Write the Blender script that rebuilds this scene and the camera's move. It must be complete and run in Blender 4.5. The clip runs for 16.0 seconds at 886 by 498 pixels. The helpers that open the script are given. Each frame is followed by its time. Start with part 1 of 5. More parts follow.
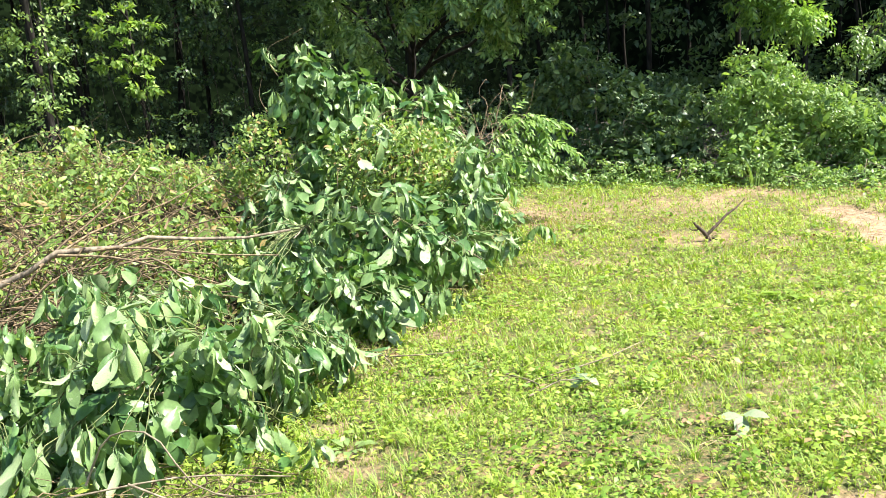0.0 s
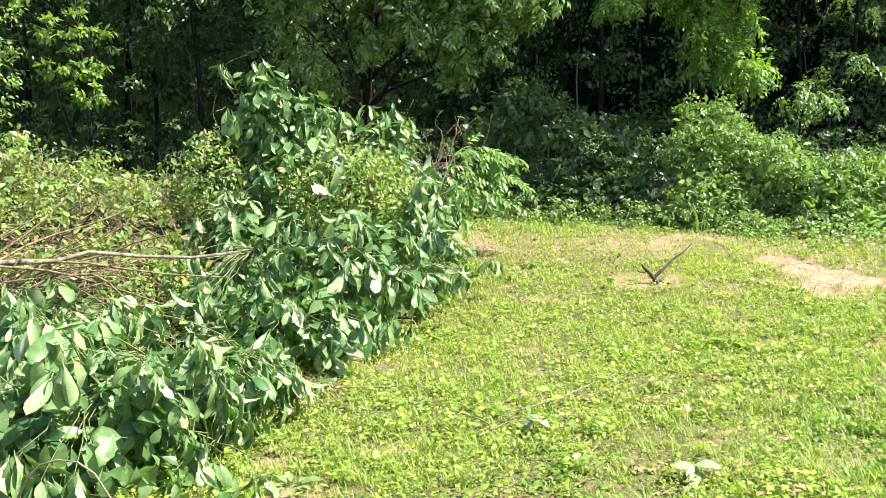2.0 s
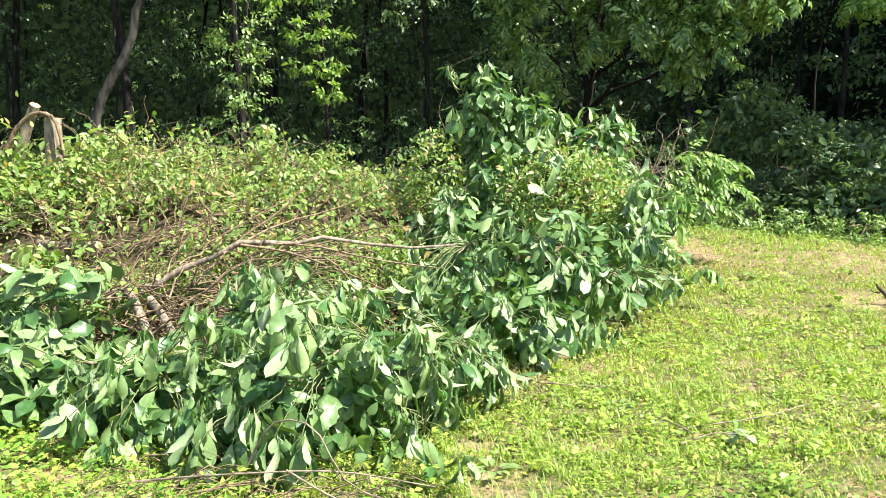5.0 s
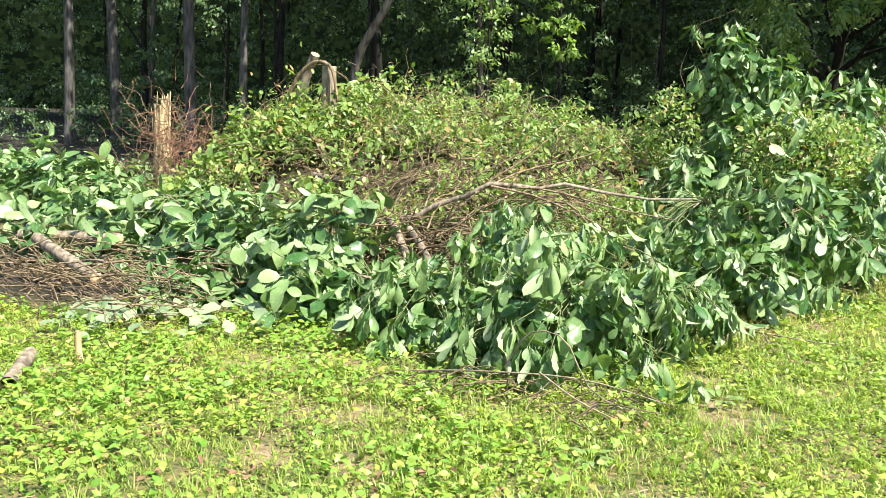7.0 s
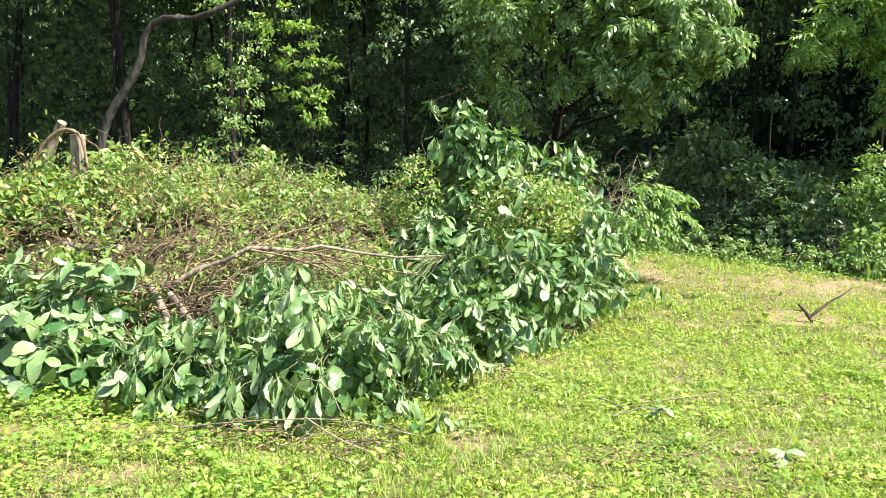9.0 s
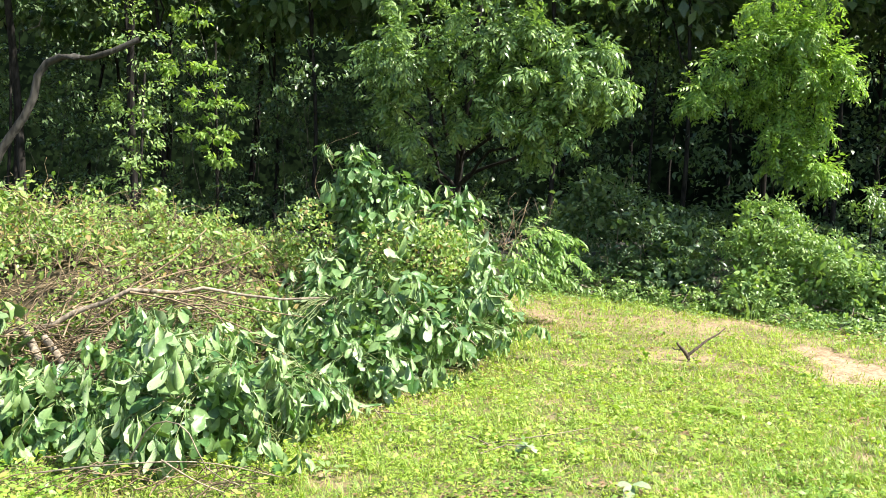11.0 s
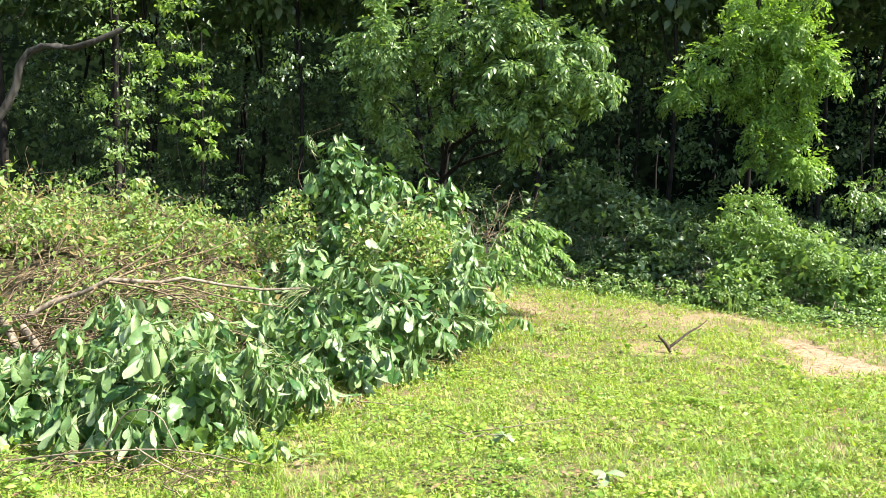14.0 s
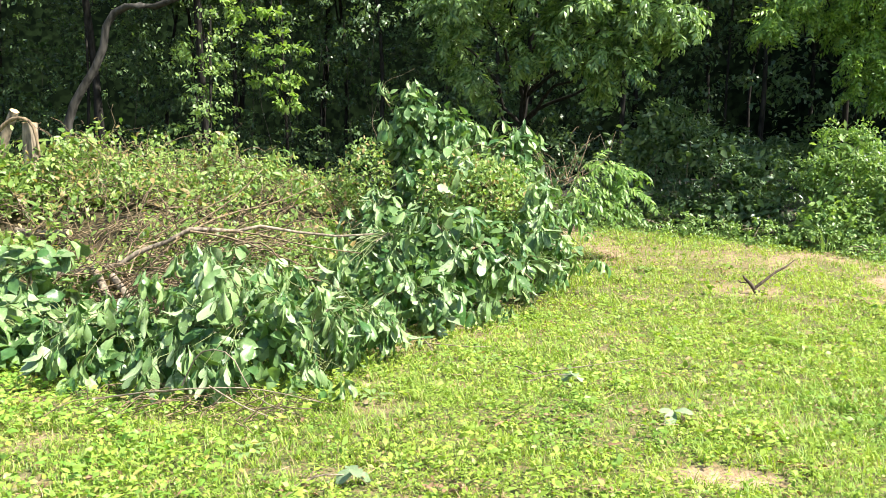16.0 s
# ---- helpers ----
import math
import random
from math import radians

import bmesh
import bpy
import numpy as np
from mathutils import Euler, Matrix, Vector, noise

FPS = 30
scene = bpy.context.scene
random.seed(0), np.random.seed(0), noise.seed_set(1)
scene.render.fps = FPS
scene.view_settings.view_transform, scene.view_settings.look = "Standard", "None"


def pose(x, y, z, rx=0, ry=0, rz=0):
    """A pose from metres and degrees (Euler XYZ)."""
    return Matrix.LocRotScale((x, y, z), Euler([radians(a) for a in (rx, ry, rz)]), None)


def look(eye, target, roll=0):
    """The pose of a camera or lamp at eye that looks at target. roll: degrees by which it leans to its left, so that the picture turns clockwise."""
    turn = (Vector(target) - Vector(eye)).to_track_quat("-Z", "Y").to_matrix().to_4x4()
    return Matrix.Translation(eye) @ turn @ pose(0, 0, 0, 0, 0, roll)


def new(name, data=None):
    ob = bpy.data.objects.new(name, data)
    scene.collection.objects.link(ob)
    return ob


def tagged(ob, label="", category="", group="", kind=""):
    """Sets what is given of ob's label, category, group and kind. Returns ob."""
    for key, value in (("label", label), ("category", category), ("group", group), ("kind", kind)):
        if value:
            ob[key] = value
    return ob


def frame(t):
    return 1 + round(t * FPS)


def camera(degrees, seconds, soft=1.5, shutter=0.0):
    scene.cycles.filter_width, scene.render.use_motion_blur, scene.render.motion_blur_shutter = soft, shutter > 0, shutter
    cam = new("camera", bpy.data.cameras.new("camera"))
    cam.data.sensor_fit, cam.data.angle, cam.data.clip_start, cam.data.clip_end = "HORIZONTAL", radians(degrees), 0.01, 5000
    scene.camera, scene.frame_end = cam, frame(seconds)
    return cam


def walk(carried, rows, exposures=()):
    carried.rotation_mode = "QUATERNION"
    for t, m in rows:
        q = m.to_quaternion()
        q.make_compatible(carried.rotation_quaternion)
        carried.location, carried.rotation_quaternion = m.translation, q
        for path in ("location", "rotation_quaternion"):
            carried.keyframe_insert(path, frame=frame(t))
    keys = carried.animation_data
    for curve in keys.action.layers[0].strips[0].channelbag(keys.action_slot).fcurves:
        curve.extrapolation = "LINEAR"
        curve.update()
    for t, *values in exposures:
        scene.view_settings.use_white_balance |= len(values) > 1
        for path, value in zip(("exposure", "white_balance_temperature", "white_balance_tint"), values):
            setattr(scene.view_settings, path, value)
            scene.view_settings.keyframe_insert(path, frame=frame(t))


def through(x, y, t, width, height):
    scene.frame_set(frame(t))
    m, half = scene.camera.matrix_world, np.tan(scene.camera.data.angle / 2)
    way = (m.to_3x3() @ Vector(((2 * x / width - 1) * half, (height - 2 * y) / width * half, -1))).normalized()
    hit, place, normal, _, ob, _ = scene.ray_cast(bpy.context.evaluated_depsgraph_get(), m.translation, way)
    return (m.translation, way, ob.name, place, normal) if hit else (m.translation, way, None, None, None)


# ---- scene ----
cam = camera(55.0, 16.0, soft=0.85)
PATH = [
    (0, (0.185, -0.311, 1.579), (0.128, 1.667, 1.293), -5.7),
    (0.5, (0.062, -0.277, 1.604), (-0.07, 1.701, 1.341), -5.2),
    (1, (0.102, -0.216, 1.628), (0.143, 1.772, 1.413), -5.1),
    (1.5, (0.153, -0.225, 1.634), (0.295, 1.757, 1.405), -4.7),
    (2, (0.103, -0.222, 1.607), (0.186, 1.763, 1.375), -2.2),
    (2.5, (0.081, -0.198, 1.65), (0.155, 1.794, 1.479), -0.1),
    (3, (0.085, -0.211, 1.654), (0.166, 1.783, 1.514), -1.0),
    (3.5, (0.056, -0.223, 1.634), (0.108, 1.77, 1.471), -1.1),
    (4, (0.061, -0.234, 1.629), (0.036, 1.758, 1.454), -1.3),
    (4.5, (0.097, -0.268, 1.63), (-0.062, 1.719, 1.459), -0.7),
    (5, (0.113, -0.362, 1.613), (-0.296, 1.583, 1.392), -0.4),
    (5.2, (0.095, -0.384, 1.576), (-0.411, 1.534, 1.323), -0.5),
    (7.3, (0.083, -1.111, 1.571), (-0.79, 0.659, 1.25), 2.1),
    (7.5, (0.078, -1.163, 1.6), (-0.745, 0.636, 1.309), 1.8),
    (8, (0.124, -1.263, 1.622), (-0.411, 0.653, 1.41), 0.8),
    (8.5, (0.176, -1.341, 1.631), (-0.203, 0.613, 1.431), 1.8),
    (9, (0.259, -1.51, 1.611), (-0.085, 0.453, 1.447), 1.5),
    (9.5, (0.317, -1.597, 1.662), (0.108, 0.39, 1.579), 0.3),
    (9.7, (0.339, -1.641, 1.679), (0.215, 0.354, 1.612), 0.0),
    (11.8, (0.877, -1.575, 1.612), (0.696, 0.416, 1.549), 2.9),
    (12, (0.932, -1.56, 1.608), (0.81, 0.435, 1.518), 1.9),
    (12.5, (1.038, -1.516, 1.585), (1.024, 0.481, 1.476), 0.3),
    (13, (0.973, -1.56, 1.591), (0.972, 0.438, 1.504), 1.1),
    (13.5, (0.854, -1.605, 1.604), (0.809, 0.393, 1.521), 1.9),
    (14, (0.723, -1.619, 1.609), (0.582, 0.375, 1.535), 2.1),
    (14.5, (0.681, -1.604, 1.581), (0.47, 0.38, 1.45), 1.5),
    (15, (0.811, -1.614, 1.574), (0.676, 0.373, 1.395), 0.4),
    (15.5, (0.931, -1.587, 1.556), (0.804, 0.397, 1.341), -0.1),
    (16, (0.904, -1.581, 1.55), (0.556, 0.378, 1.354), 0.4),
]
walk(cam, [(t, look(eye, target, roll)) for t, eye, target, roll in PATH],
     [(0, 1.45), (2.5, 1.45), (5, 1.48), (7.3, 1.3), (7.6, 1.32), (8.5, 1.43), (12, 1.49), (14, 1.47), (16, 1.42)])

# ---- world, sun, exposure ----
SUN_FROM = Vector((0.76, -0.22, 1.0)).normalized()
world = bpy.data.worlds.new("world")
scene.world = world
world.use_nodes = True
wn = world.node_tree.nodes
sky = wn.new("ShaderNodeTexSky")
sky.sky_type = 'NISHITA'
sky.sun_disc = False
sky.sun_elevation = math.asin(SUN_FROM.z)
sky.sun_rotation = math.atan2(SUN_FROM.x, SUN_FROM.y)
wn["Background"].inputs[1].default_value = 0.1
world.node_tree.links.new(sky.outputs[0], wn["Background"].inputs[0])
sun = new("sun", bpy.data.lights.new("sun", "SUN"))
sun.data.energy, sun.data.angle, sun.data.color = 5.0, radians(0.5), (1.0, 0.95, 0.86)
sun.matrix_world = look(SUN_FROM * 30, (0, 0, 0))

# ---- helpers of this scene ----
rng = np.random.default_rng(7)


def ground_z(x, y):
    """The lie of the land: level lawn, rising gently towards the woods."""
    s = 0.5 * np.log1p(np.exp(np.clip((np.asarray(y, float) - 8.5) / 0.5, -30, 30)))
    return 0.11 * np.minimum(s, 9.0) + 0.02 * np.sin(0.9 * np.asarray(x) + 0.5) * np.sin(0.7 * np.asarray(y))


def mesh_np(name, verts, faces, material, smooth=True):
    """A mesh from arrays; faces all have the same number of corners."""
    verts, faces = np.asarray(verts, np.float32), np.asarray(faces, np.int32)
    me = bpy.data.meshes.new(name)
    n, k = faces.shape
    me.vertices.add(len(verts))
    me.vertices.foreach_set("co", verts.ravel())
    me.loops.add(n * k)
    me.loops.foreach_set("vertex_index", faces.ravel())
    me.polygons.add(n)
    me.polygons.foreach_set("loop_start", np.arange(0, n * k, k, dtype=np.int32))
    me.polygons.foreach_set("loop_total", np.full(n, k, np.int32))
    me.polygons.foreach_set("use_smooth", np.full(n, smooth))
    me.materials.append(material)
    me.update(calc_edges=True)
    return me


def thing(name, label, category, group="", kind="", at=(0, 0, 0)):
    ob = new(name)
    ob.location = at
    ob.empty_display_size = 0.1
    return tagged(ob, label, category, group, kind)


def part(name, me, parent, label="", kind=""):
    ob = new(name, me)
    ob.parent = parent
    ob.matrix_parent_inverse = Matrix.Translation(parent.location).inverted() if parent.type == 'EMPTY' else Matrix()
    return tagged(ob, label, kind=kind)


def frames_of(d, hint):
    """Rotation matrices with y along d and z near hint."""
    d = d / np.maximum(np.linalg.norm(d, axis=1, keepdims=True), 1e-6)
    x = np.cross(d, hint)
    x /= np.maximum(np.linalg.norm(x, axis=1, keepdims=True), 1e-6)
    z = np.cross(x, d)
    return np.stack([x, d, z], axis=2)


def scatter(template, pos, rot, size):
    """Copies of a (verts, faces) template joined into one pair of arrays."""
    tv, tf = template
    size = np.asarray(size, float)
    size = size[:, None, None] if size.ndim == 1 else size[:, None, :]
    v = np.einsum("nij,nmj->nmi", rot, tv[None] * size) + pos[:, None, :]
    f = tf[None] + (np.arange(len(pos)) * len(tv))[:, None, None]
    return v.reshape(-1, 3), f.reshape(-1, tf.shape[1])


def join(pairs):
    vs, fs, n = [], [], 0
    for v, f in pairs:
        vs.append(v), fs.append(f + n)
        n += len(v)
    return np.concatenate(vs), np.concatenate(fs)


def tube(pts, radii, sides=6):
    """A tapered limb through points, as quads, closed at the tip."""
    pts, radii = np.asarray(pts, float), np.asarray(radii, float)
    t = np.gradient(pts, axis=0)
    t /= np.maximum(np.linalg.norm(t, axis=1, keepdims=True), 1e-6)
    ref = np.array([0.31, 0.2, 0.93]) if abs(t[0] @ [0.31, 0.2, 0.93]) < 0.85 else np.array([1.0, 0.1, 0.0])
    a = np.cross(t, ref)
    a /= np.linalg.norm(a, axis=1, keepdims=True)
    b = np.cross(t, a)
    ang = np.linspace(0, 2 * np.pi, sides, endpoint=False)
    v = pts[:, None] + radii[:, None, None] * (np.cos(ang)[None, :, None] * a[:, None] + np.sin(ang)[None, :, None] * b[:, None])
    v = v.reshape(-1, 3)
    i, j = np.meshgrid(np.arange(len(pts) - 1), np.arange(sides), indexing="ij")
    k = (j + 1) % sides
    f = np.stack([i * sides + j, i * sides + k, (i + 1) * sides + k, (i + 1) * sides + j], -1).reshape(-1, 4)
    ends = [np.array([[s, s + 1, s + 2, s + 3] for s in (0, (len(pts) - 1) * sides)])]
    if sides == 6:
        ends.append(np.array([[s, s + 3, s + 4, s + 5] for s in (0, (len(pts) - 1) * sides)]))
    return v, np.concatenate([f, *ends])


def bend(p0, p1, arch, wig, n=6, r=None):
    """Points from p0 to p1 that arch up and wander."""
    r = r or rng
    p0, p1 = np.asarray(p0, float), np.asarray(p1, float)
    s = np.linspace(0, 1, n)[:, None]
    p = p0 + (p1 - p0) * s + np.array([0, 0, 1]) * arch * 4 * s * (1 - s)
    w = r.normal(0, wig, (n, 3))
    w[0] = w[-1] = 0
    return p + w


def spline(pts, n=12):
    """A smooth run of n points through a few."""
    pts = np.asarray(pts, float)
    p = np.concatenate([[2 * pts[0] - pts[1]], pts, [2 * pts[-1] - pts[-2]]])
    out = []
    for u in np.linspace(0, len(pts) - 1 - 1e-6, n):
        i, t = int(u), u - int(u)
        a, b, c, d = p[i:i + 4]
        out.append(0.5 * (2 * b + (c - a) * t + (2 * a - 5 * b + 4 * c - d) * t * t + (3 * b - a - 3 * c + d) * t ** 3))
    return np.array(out)


# ---- materials ----
def leaf_material(name, dark, light, rough=0.42, through=0.3, by_object=False, spot=(0.30, 0.26, 0.06), spots=0.0):
    m = bpy.data.materials.new(name)
    m.use_nodes = True
    nt = m.node_tree
    nodes, link = nt.nodes, nt.links.new
    bsdf, out = nodes["Principled BSDF"], nodes["Material Output"]
    rnd = nodes.new("ShaderNodeObjectInfo").outputs["Random"] if by_object else nodes.new("ShaderNodeNewGeometry").outputs["Random Per Island"]
    mix = nodes.new("ShaderNodeMix")
    mix.data_type = 'RGBA'
    mix.inputs[6].default_value, mix.inputs[7].default_value = (*dark, 1), (*light, 1)
    link(rnd, mix.inputs[0])
    tc = nodes.new("ShaderNodeTexCoord")
    ns = nodes.new("ShaderNodeTexNoise")
    ns.inputs["Scale"].default_value = 35
    link(tc.outputs["Object"], ns.inputs["Vector"])
    ramp = nodes.new("ShaderNodeMapRange")
    ramp.inputs[1].default_value, ramp.inputs[2].default_value = 0.3, 0.75
    ramp.inputs[3].default_value, ramp.inputs[4].default_value = 0.78, 1.18
    link(ns.outputs[0], ramp.inputs[0])
    hsv = nodes.new("ShaderNodeHueSaturation")
    link(mix.outputs[2], hsv.inputs["Color"])
    link(ramp.outputs[0], hsv.inputs["Value"])
    col = hsv.outputs[0]
    if spots:
        gt = nodes.new("ShaderNodeMath")
        gt.operation = 'GREATER_THAN'
        gt.inputs[1].default_value = 1 - spots
        w = nodes.new("ShaderNodeTexWhiteNoise")
        w.noise_dimensions = '1D'
        link(rnd, w.inputs["W"])
        link(w.outputs[0], gt.inputs[0])
        m2 = nodes.new("ShaderNodeMix")
        m2.data_type = 'RGBA'
        m2.inputs[7].default_value = (*spot, 1)
        link(gt.outputs[0], m2.inputs[0])
        link(col, m2.inputs[6])
        col = m2.outputs[2]
    link(col, bsdf.inputs["Base Color"])
    bsdf.inputs["Roughness"].default_value = rough
    bsdf.inputs["Specular IOR Level"].default_value = 0.55
    bump = nodes.new("ShaderNodeBump")
    bump.inputs["Strength"].default_value = 0.25
    bump.inputs["Distance"].default_value = 0.01
    link(ns.outputs[0], bump.inputs["Height"])
    link(bump.outputs[0], bsdf.inputs["Normal"])
    tr = nodes.new("ShaderNodeBsdfTranslucent")
    warm = nodes.new("ShaderNodeMix")
    warm.data_type = 'RGBA'
    warm.blend_type = 'MULTIPLY'
    warm.inputs[0].default_value = 1
    warm.inputs[7].default_value = (1.35, 1.45, 0.55, 1)
    link(col, warm.inputs[6])
    link(warm.outputs[2], tr.inputs["Color"])
    sh = nodes.new("ShaderNodeMixShader")
    sh.inputs[0].default_value = through
    link(bsdf.outputs[0], sh.inputs[1])
    link(tr.outputs[0], sh.inputs[2])
    link(sh.outputs[0], out.inputs["Surface"])
    return m


def bark_material(name, dark, light, scale=18.0, rough=0.85, gloss=0.5):
    m = bpy.data.materials.new(name)
    m.use_nodes = True
    nodes, link = m.node_tree.nodes, m.node_tree.links.new
    bsdf = nodes["Principled BSDF"]
    bsdf.inputs["Specular IOR Level"].default_value = gloss
    tc = nodes.new("ShaderNodeTexCoord")
    mp = nodes.new("ShaderNodeMapping")
    mp.inputs["Scale"].default_value = (1, 1, 0.22)
    link(tc.outputs["Object"], mp.inputs[0])
    ns = nodes.new("ShaderNodeTexNoise")
    ns.inputs["Scale"].default_value = scale
    ns.inputs["Detail"].default_value = 6
    link(mp.outputs[0], ns.inputs["Vector"])
    cr = nodes.new("ShaderNodeValToRGB")
    cr.color_ramp.elements[0].position, cr.color_ramp.elements[1].position = 0.35, 0.68
    cr.color_ramp.elements[0].color, cr.color_ramp.elements[1].color = (*dark, 1), (*light, 1)
    link(ns.outputs[0], cr.inputs[0])
    big = nodes.new("ShaderNodeTexNoise")
    big.inputs["Scale"].default_value = 2.3
    link(tc.outputs["Object"], big.inputs["Vector"])
    geo = nodes.new("ShaderNodeNewGeometry")
    add = nodes.new("ShaderNodeMath")
    link(big.outputs[0], add.inputs[0])
    link(geo.outputs["Random Per Island"], add.inputs[1])
    mr = nodes.new("ShaderNodeMapRange")
    mr.inputs[1].default_value, mr.inputs[2].default_value = 0.3, 1.5
    mr.inputs[3].default_value, mr.inputs[4].default_value = 0.6, 1.3
    link(add.outputs[0], mr.inputs[0])
    hsv = nodes.new("ShaderNodeHueSaturation")
    link(cr.outputs[0], hsv.inputs["Color"])
    link(mr.outputs[0], hsv.inputs["Value"])
    link(hsv.outputs[0], bsdf.inputs["Base Color"])
    bsdf.inputs["Roughness"].default_value = rough
    bump = nodes.new("ShaderNodeBump")
    bump.inputs["Strength"].default_value = 0.6
    bump.inputs["Distance"].default_value = 0.015
    link(ns.outputs[0], bump.inputs["Height"])
    link(bump.outputs[0], bsdf.inputs["Normal"])
    return m


def ground_material():
    m = bpy.data.materials.new("lawn_soil")
    m.use_nodes = True
    nodes, link = m.node_tree.nodes, m.node_tree.links.new
    bsdf = nodes["Principled BSDF"]
    tc = nodes.new("ShaderNodeTexCoord")

    def noise_of(scale, detail=5):
        n = nodes.new("ShaderNodeTexNoise")
        n.inputs["Scale"].default_value, n.inputs["Detail"].default_value = scale, detail
        link(tc.outputs["Object"], n.inputs["Vector"])
        return n.outputs[0]

    def ramp_of(value, stops):
        r = nodes.new("ShaderNodeValToRGB")
        while len(r.color_ramp.elements) < len(stops):
            r.color_ramp.elements.new(0.5)
        for e, (p, c) in zip(r.color_ramp.elements, stops):
            e.position, e.color = p, (*c, 1)
        link(value, r.inputs[0])
        return r.outputs[0]

    thatch = ramp_of(noise_of(28), [(0.3, (0.045, 0.055, 0.014)), (0.48, (0.10, 0.11, 0.03)), (0.6, (0.19, 0.14, 0.06)), (0.8, (0.29, 0.19, 0.10))])
    sand = ramp_of(noise_of(16), [(0.3, (0.22, 0.13, 0.07)), (0.52, (0.37, 0.25, 0.155)), (0.75, (0.48, 0.365, 0.25))])
    # Woodland litter, darkened well below its own brown by shade put into the colour.
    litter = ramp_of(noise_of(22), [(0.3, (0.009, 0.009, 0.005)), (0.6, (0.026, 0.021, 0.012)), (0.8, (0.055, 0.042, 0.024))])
    bare = nodes.new("ShaderNodeAttribute")
    bare.attribute_name = "bare"
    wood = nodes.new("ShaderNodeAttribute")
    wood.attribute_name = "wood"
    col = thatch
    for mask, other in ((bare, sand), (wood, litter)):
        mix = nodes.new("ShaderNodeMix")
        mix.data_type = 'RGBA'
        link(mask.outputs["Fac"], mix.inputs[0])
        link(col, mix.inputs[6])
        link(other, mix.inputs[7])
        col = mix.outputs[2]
    link(col, bsdf.inputs["Base Color"])
    bsdf.inputs["Roughness"].default_value = 0.95
    bump = nodes.new("ShaderNodeBump")
    bump.inputs["Strength"].default_value = 0.7
    bump.inputs["Distance"].default_value = 0.03
    link(noise_of(40), bump.inputs["Height"])
    link(bump.outputs[0], bsdf.inputs["Normal"])
    return m


def far_woods_material():
    """Blotchy foliage; woodland shade and its deeper hollows are put into the colour."""
    m = bpy.data.materials.new("far_woods")
    m.use_nodes = True
    nodes, link = m.node_tree.nodes, m.node_tree.links.new
    bsdf = nodes["Principled BSDF"]
    bsdf.inputs["Roughness"].default_value, bsdf.inputs["Specular IOR Level"].default_value = 1.0, 0.0
    tc = nodes.new("ShaderNodeTexCoord")
    fine, wide = nodes.new("ShaderNodeTexVoronoi"), nodes.new("ShaderNodeTexNoise")
    fine.inputs["Scale"].default_value, wide.inputs["Scale"].default_value, wide.inputs["Detail"].default_value = 5.0, 0.7, 6
    mul = nodes.new("ShaderNodeMath")
    mul.operation = 'MULTIPLY'
    link(tc.outputs["Object"], fine.inputs["Vector"])
    link(tc.outputs["Object"], wide.inputs["Vector"])
    link(fine.outputs["Color"], mul.inputs[0])
    link(wide.outputs[0], mul.inputs[1])
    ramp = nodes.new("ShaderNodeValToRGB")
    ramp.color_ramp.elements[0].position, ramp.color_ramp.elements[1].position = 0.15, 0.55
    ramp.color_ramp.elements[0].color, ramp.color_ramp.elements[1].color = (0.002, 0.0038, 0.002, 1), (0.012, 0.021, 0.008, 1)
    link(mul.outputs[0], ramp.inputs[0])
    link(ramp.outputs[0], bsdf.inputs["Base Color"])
    return m


M_BIG = leaf_material("broad_leaf", (0.055, 0.155, 0.035), (0.32, 0.455, 0.175), 0.38, 0.27, by_object=True)
M_BIG_OUT = leaf_material("broad_leaf_outer", (0.06, 0.16, 0.038), (0.34, 0.465, 0.19), 0.38, 0.27)
# Darker copy for inner leaves: the heap's inside shade is in the colour.
M_BIG_SHADE = leaf_material("broad_leaf_inner_shaded", (0.05, 0.135, 0.035), (0.22, 0.34, 0.12), 0.40, 0.27)
M_VINE = leaf_material("vine_leaf", (0.11, 0.21, 0.045), (0.33, 0.43, 0.11), 0.45, 0.35, spots=0.10, spot=(0.34, 0.25, 0.10))
M_GRASS = leaf_material("grass_blade", (0.23, 0.33, 0.038), (0.48, 0.58, 0.10), 0.5, 0.36, spots=0.08, spot=(0.42, 0.34, 0.16))
M_GRASS_B = leaf_material("green_grass_blade", (0.16, 0.27, 0.035), (0.36, 0.49, 0.085), 0.5, 0.34, spots=0.07, spot=(0.40, 0.32, 0.15))
M_GRASS_C = leaf_material("drying_grass_blade", (0.20, 0.24, 0.05), (0.40, 0.38, 0.14), 0.6, 0.3, spots=0.25, spot=(0.42, 0.31, 0.16))
M_WEED = leaf_material("lawn_weed_leaf", (0.21, 0.32, 0.04), (0.42, 0.53, 0.09), 0.5, 0.35, spots=0.03, spot=(0.38, 0.28, 0.14))
M_WEED_B = leaf_material("deep_green_weed_leaf", (0.13, 0.25, 0.032), (0.31, 0.44, 0.075), 0.5, 0.32, spots=0.03, spot=(0.38, 0.28, 0.14))
M_DEAD = leaf_material("dead_leaf", (0.16, 0.085, 0.04), (0.38, 0.24, 0.13), 0.7, 0.15)
M_BRIGHT = leaf_material("young_leaf", (0.16, 0.28, 0.065), (0.37, 0.51, 0.14), 0.42, 0.42)
M_WALNUT = leaf_material("pinnate_leaf", (0.055, 0.125, 0.034), (0.30, 0.43, 0.145), 0.34, 0.30)
M_BUSH = leaf_material("hedge_leaf", (0.12, 0.225, 0.06), (0.34, 0.455, 0.16), 0.42, 0.32)
M_CREEP = leaf_material("creeping_leaf", (0.16, 0.32, 0.04), (0.36, 0.53, 0.09), 0.45, 0.35, spots=0.08, spot=(0.38, 0.33, 0.10))
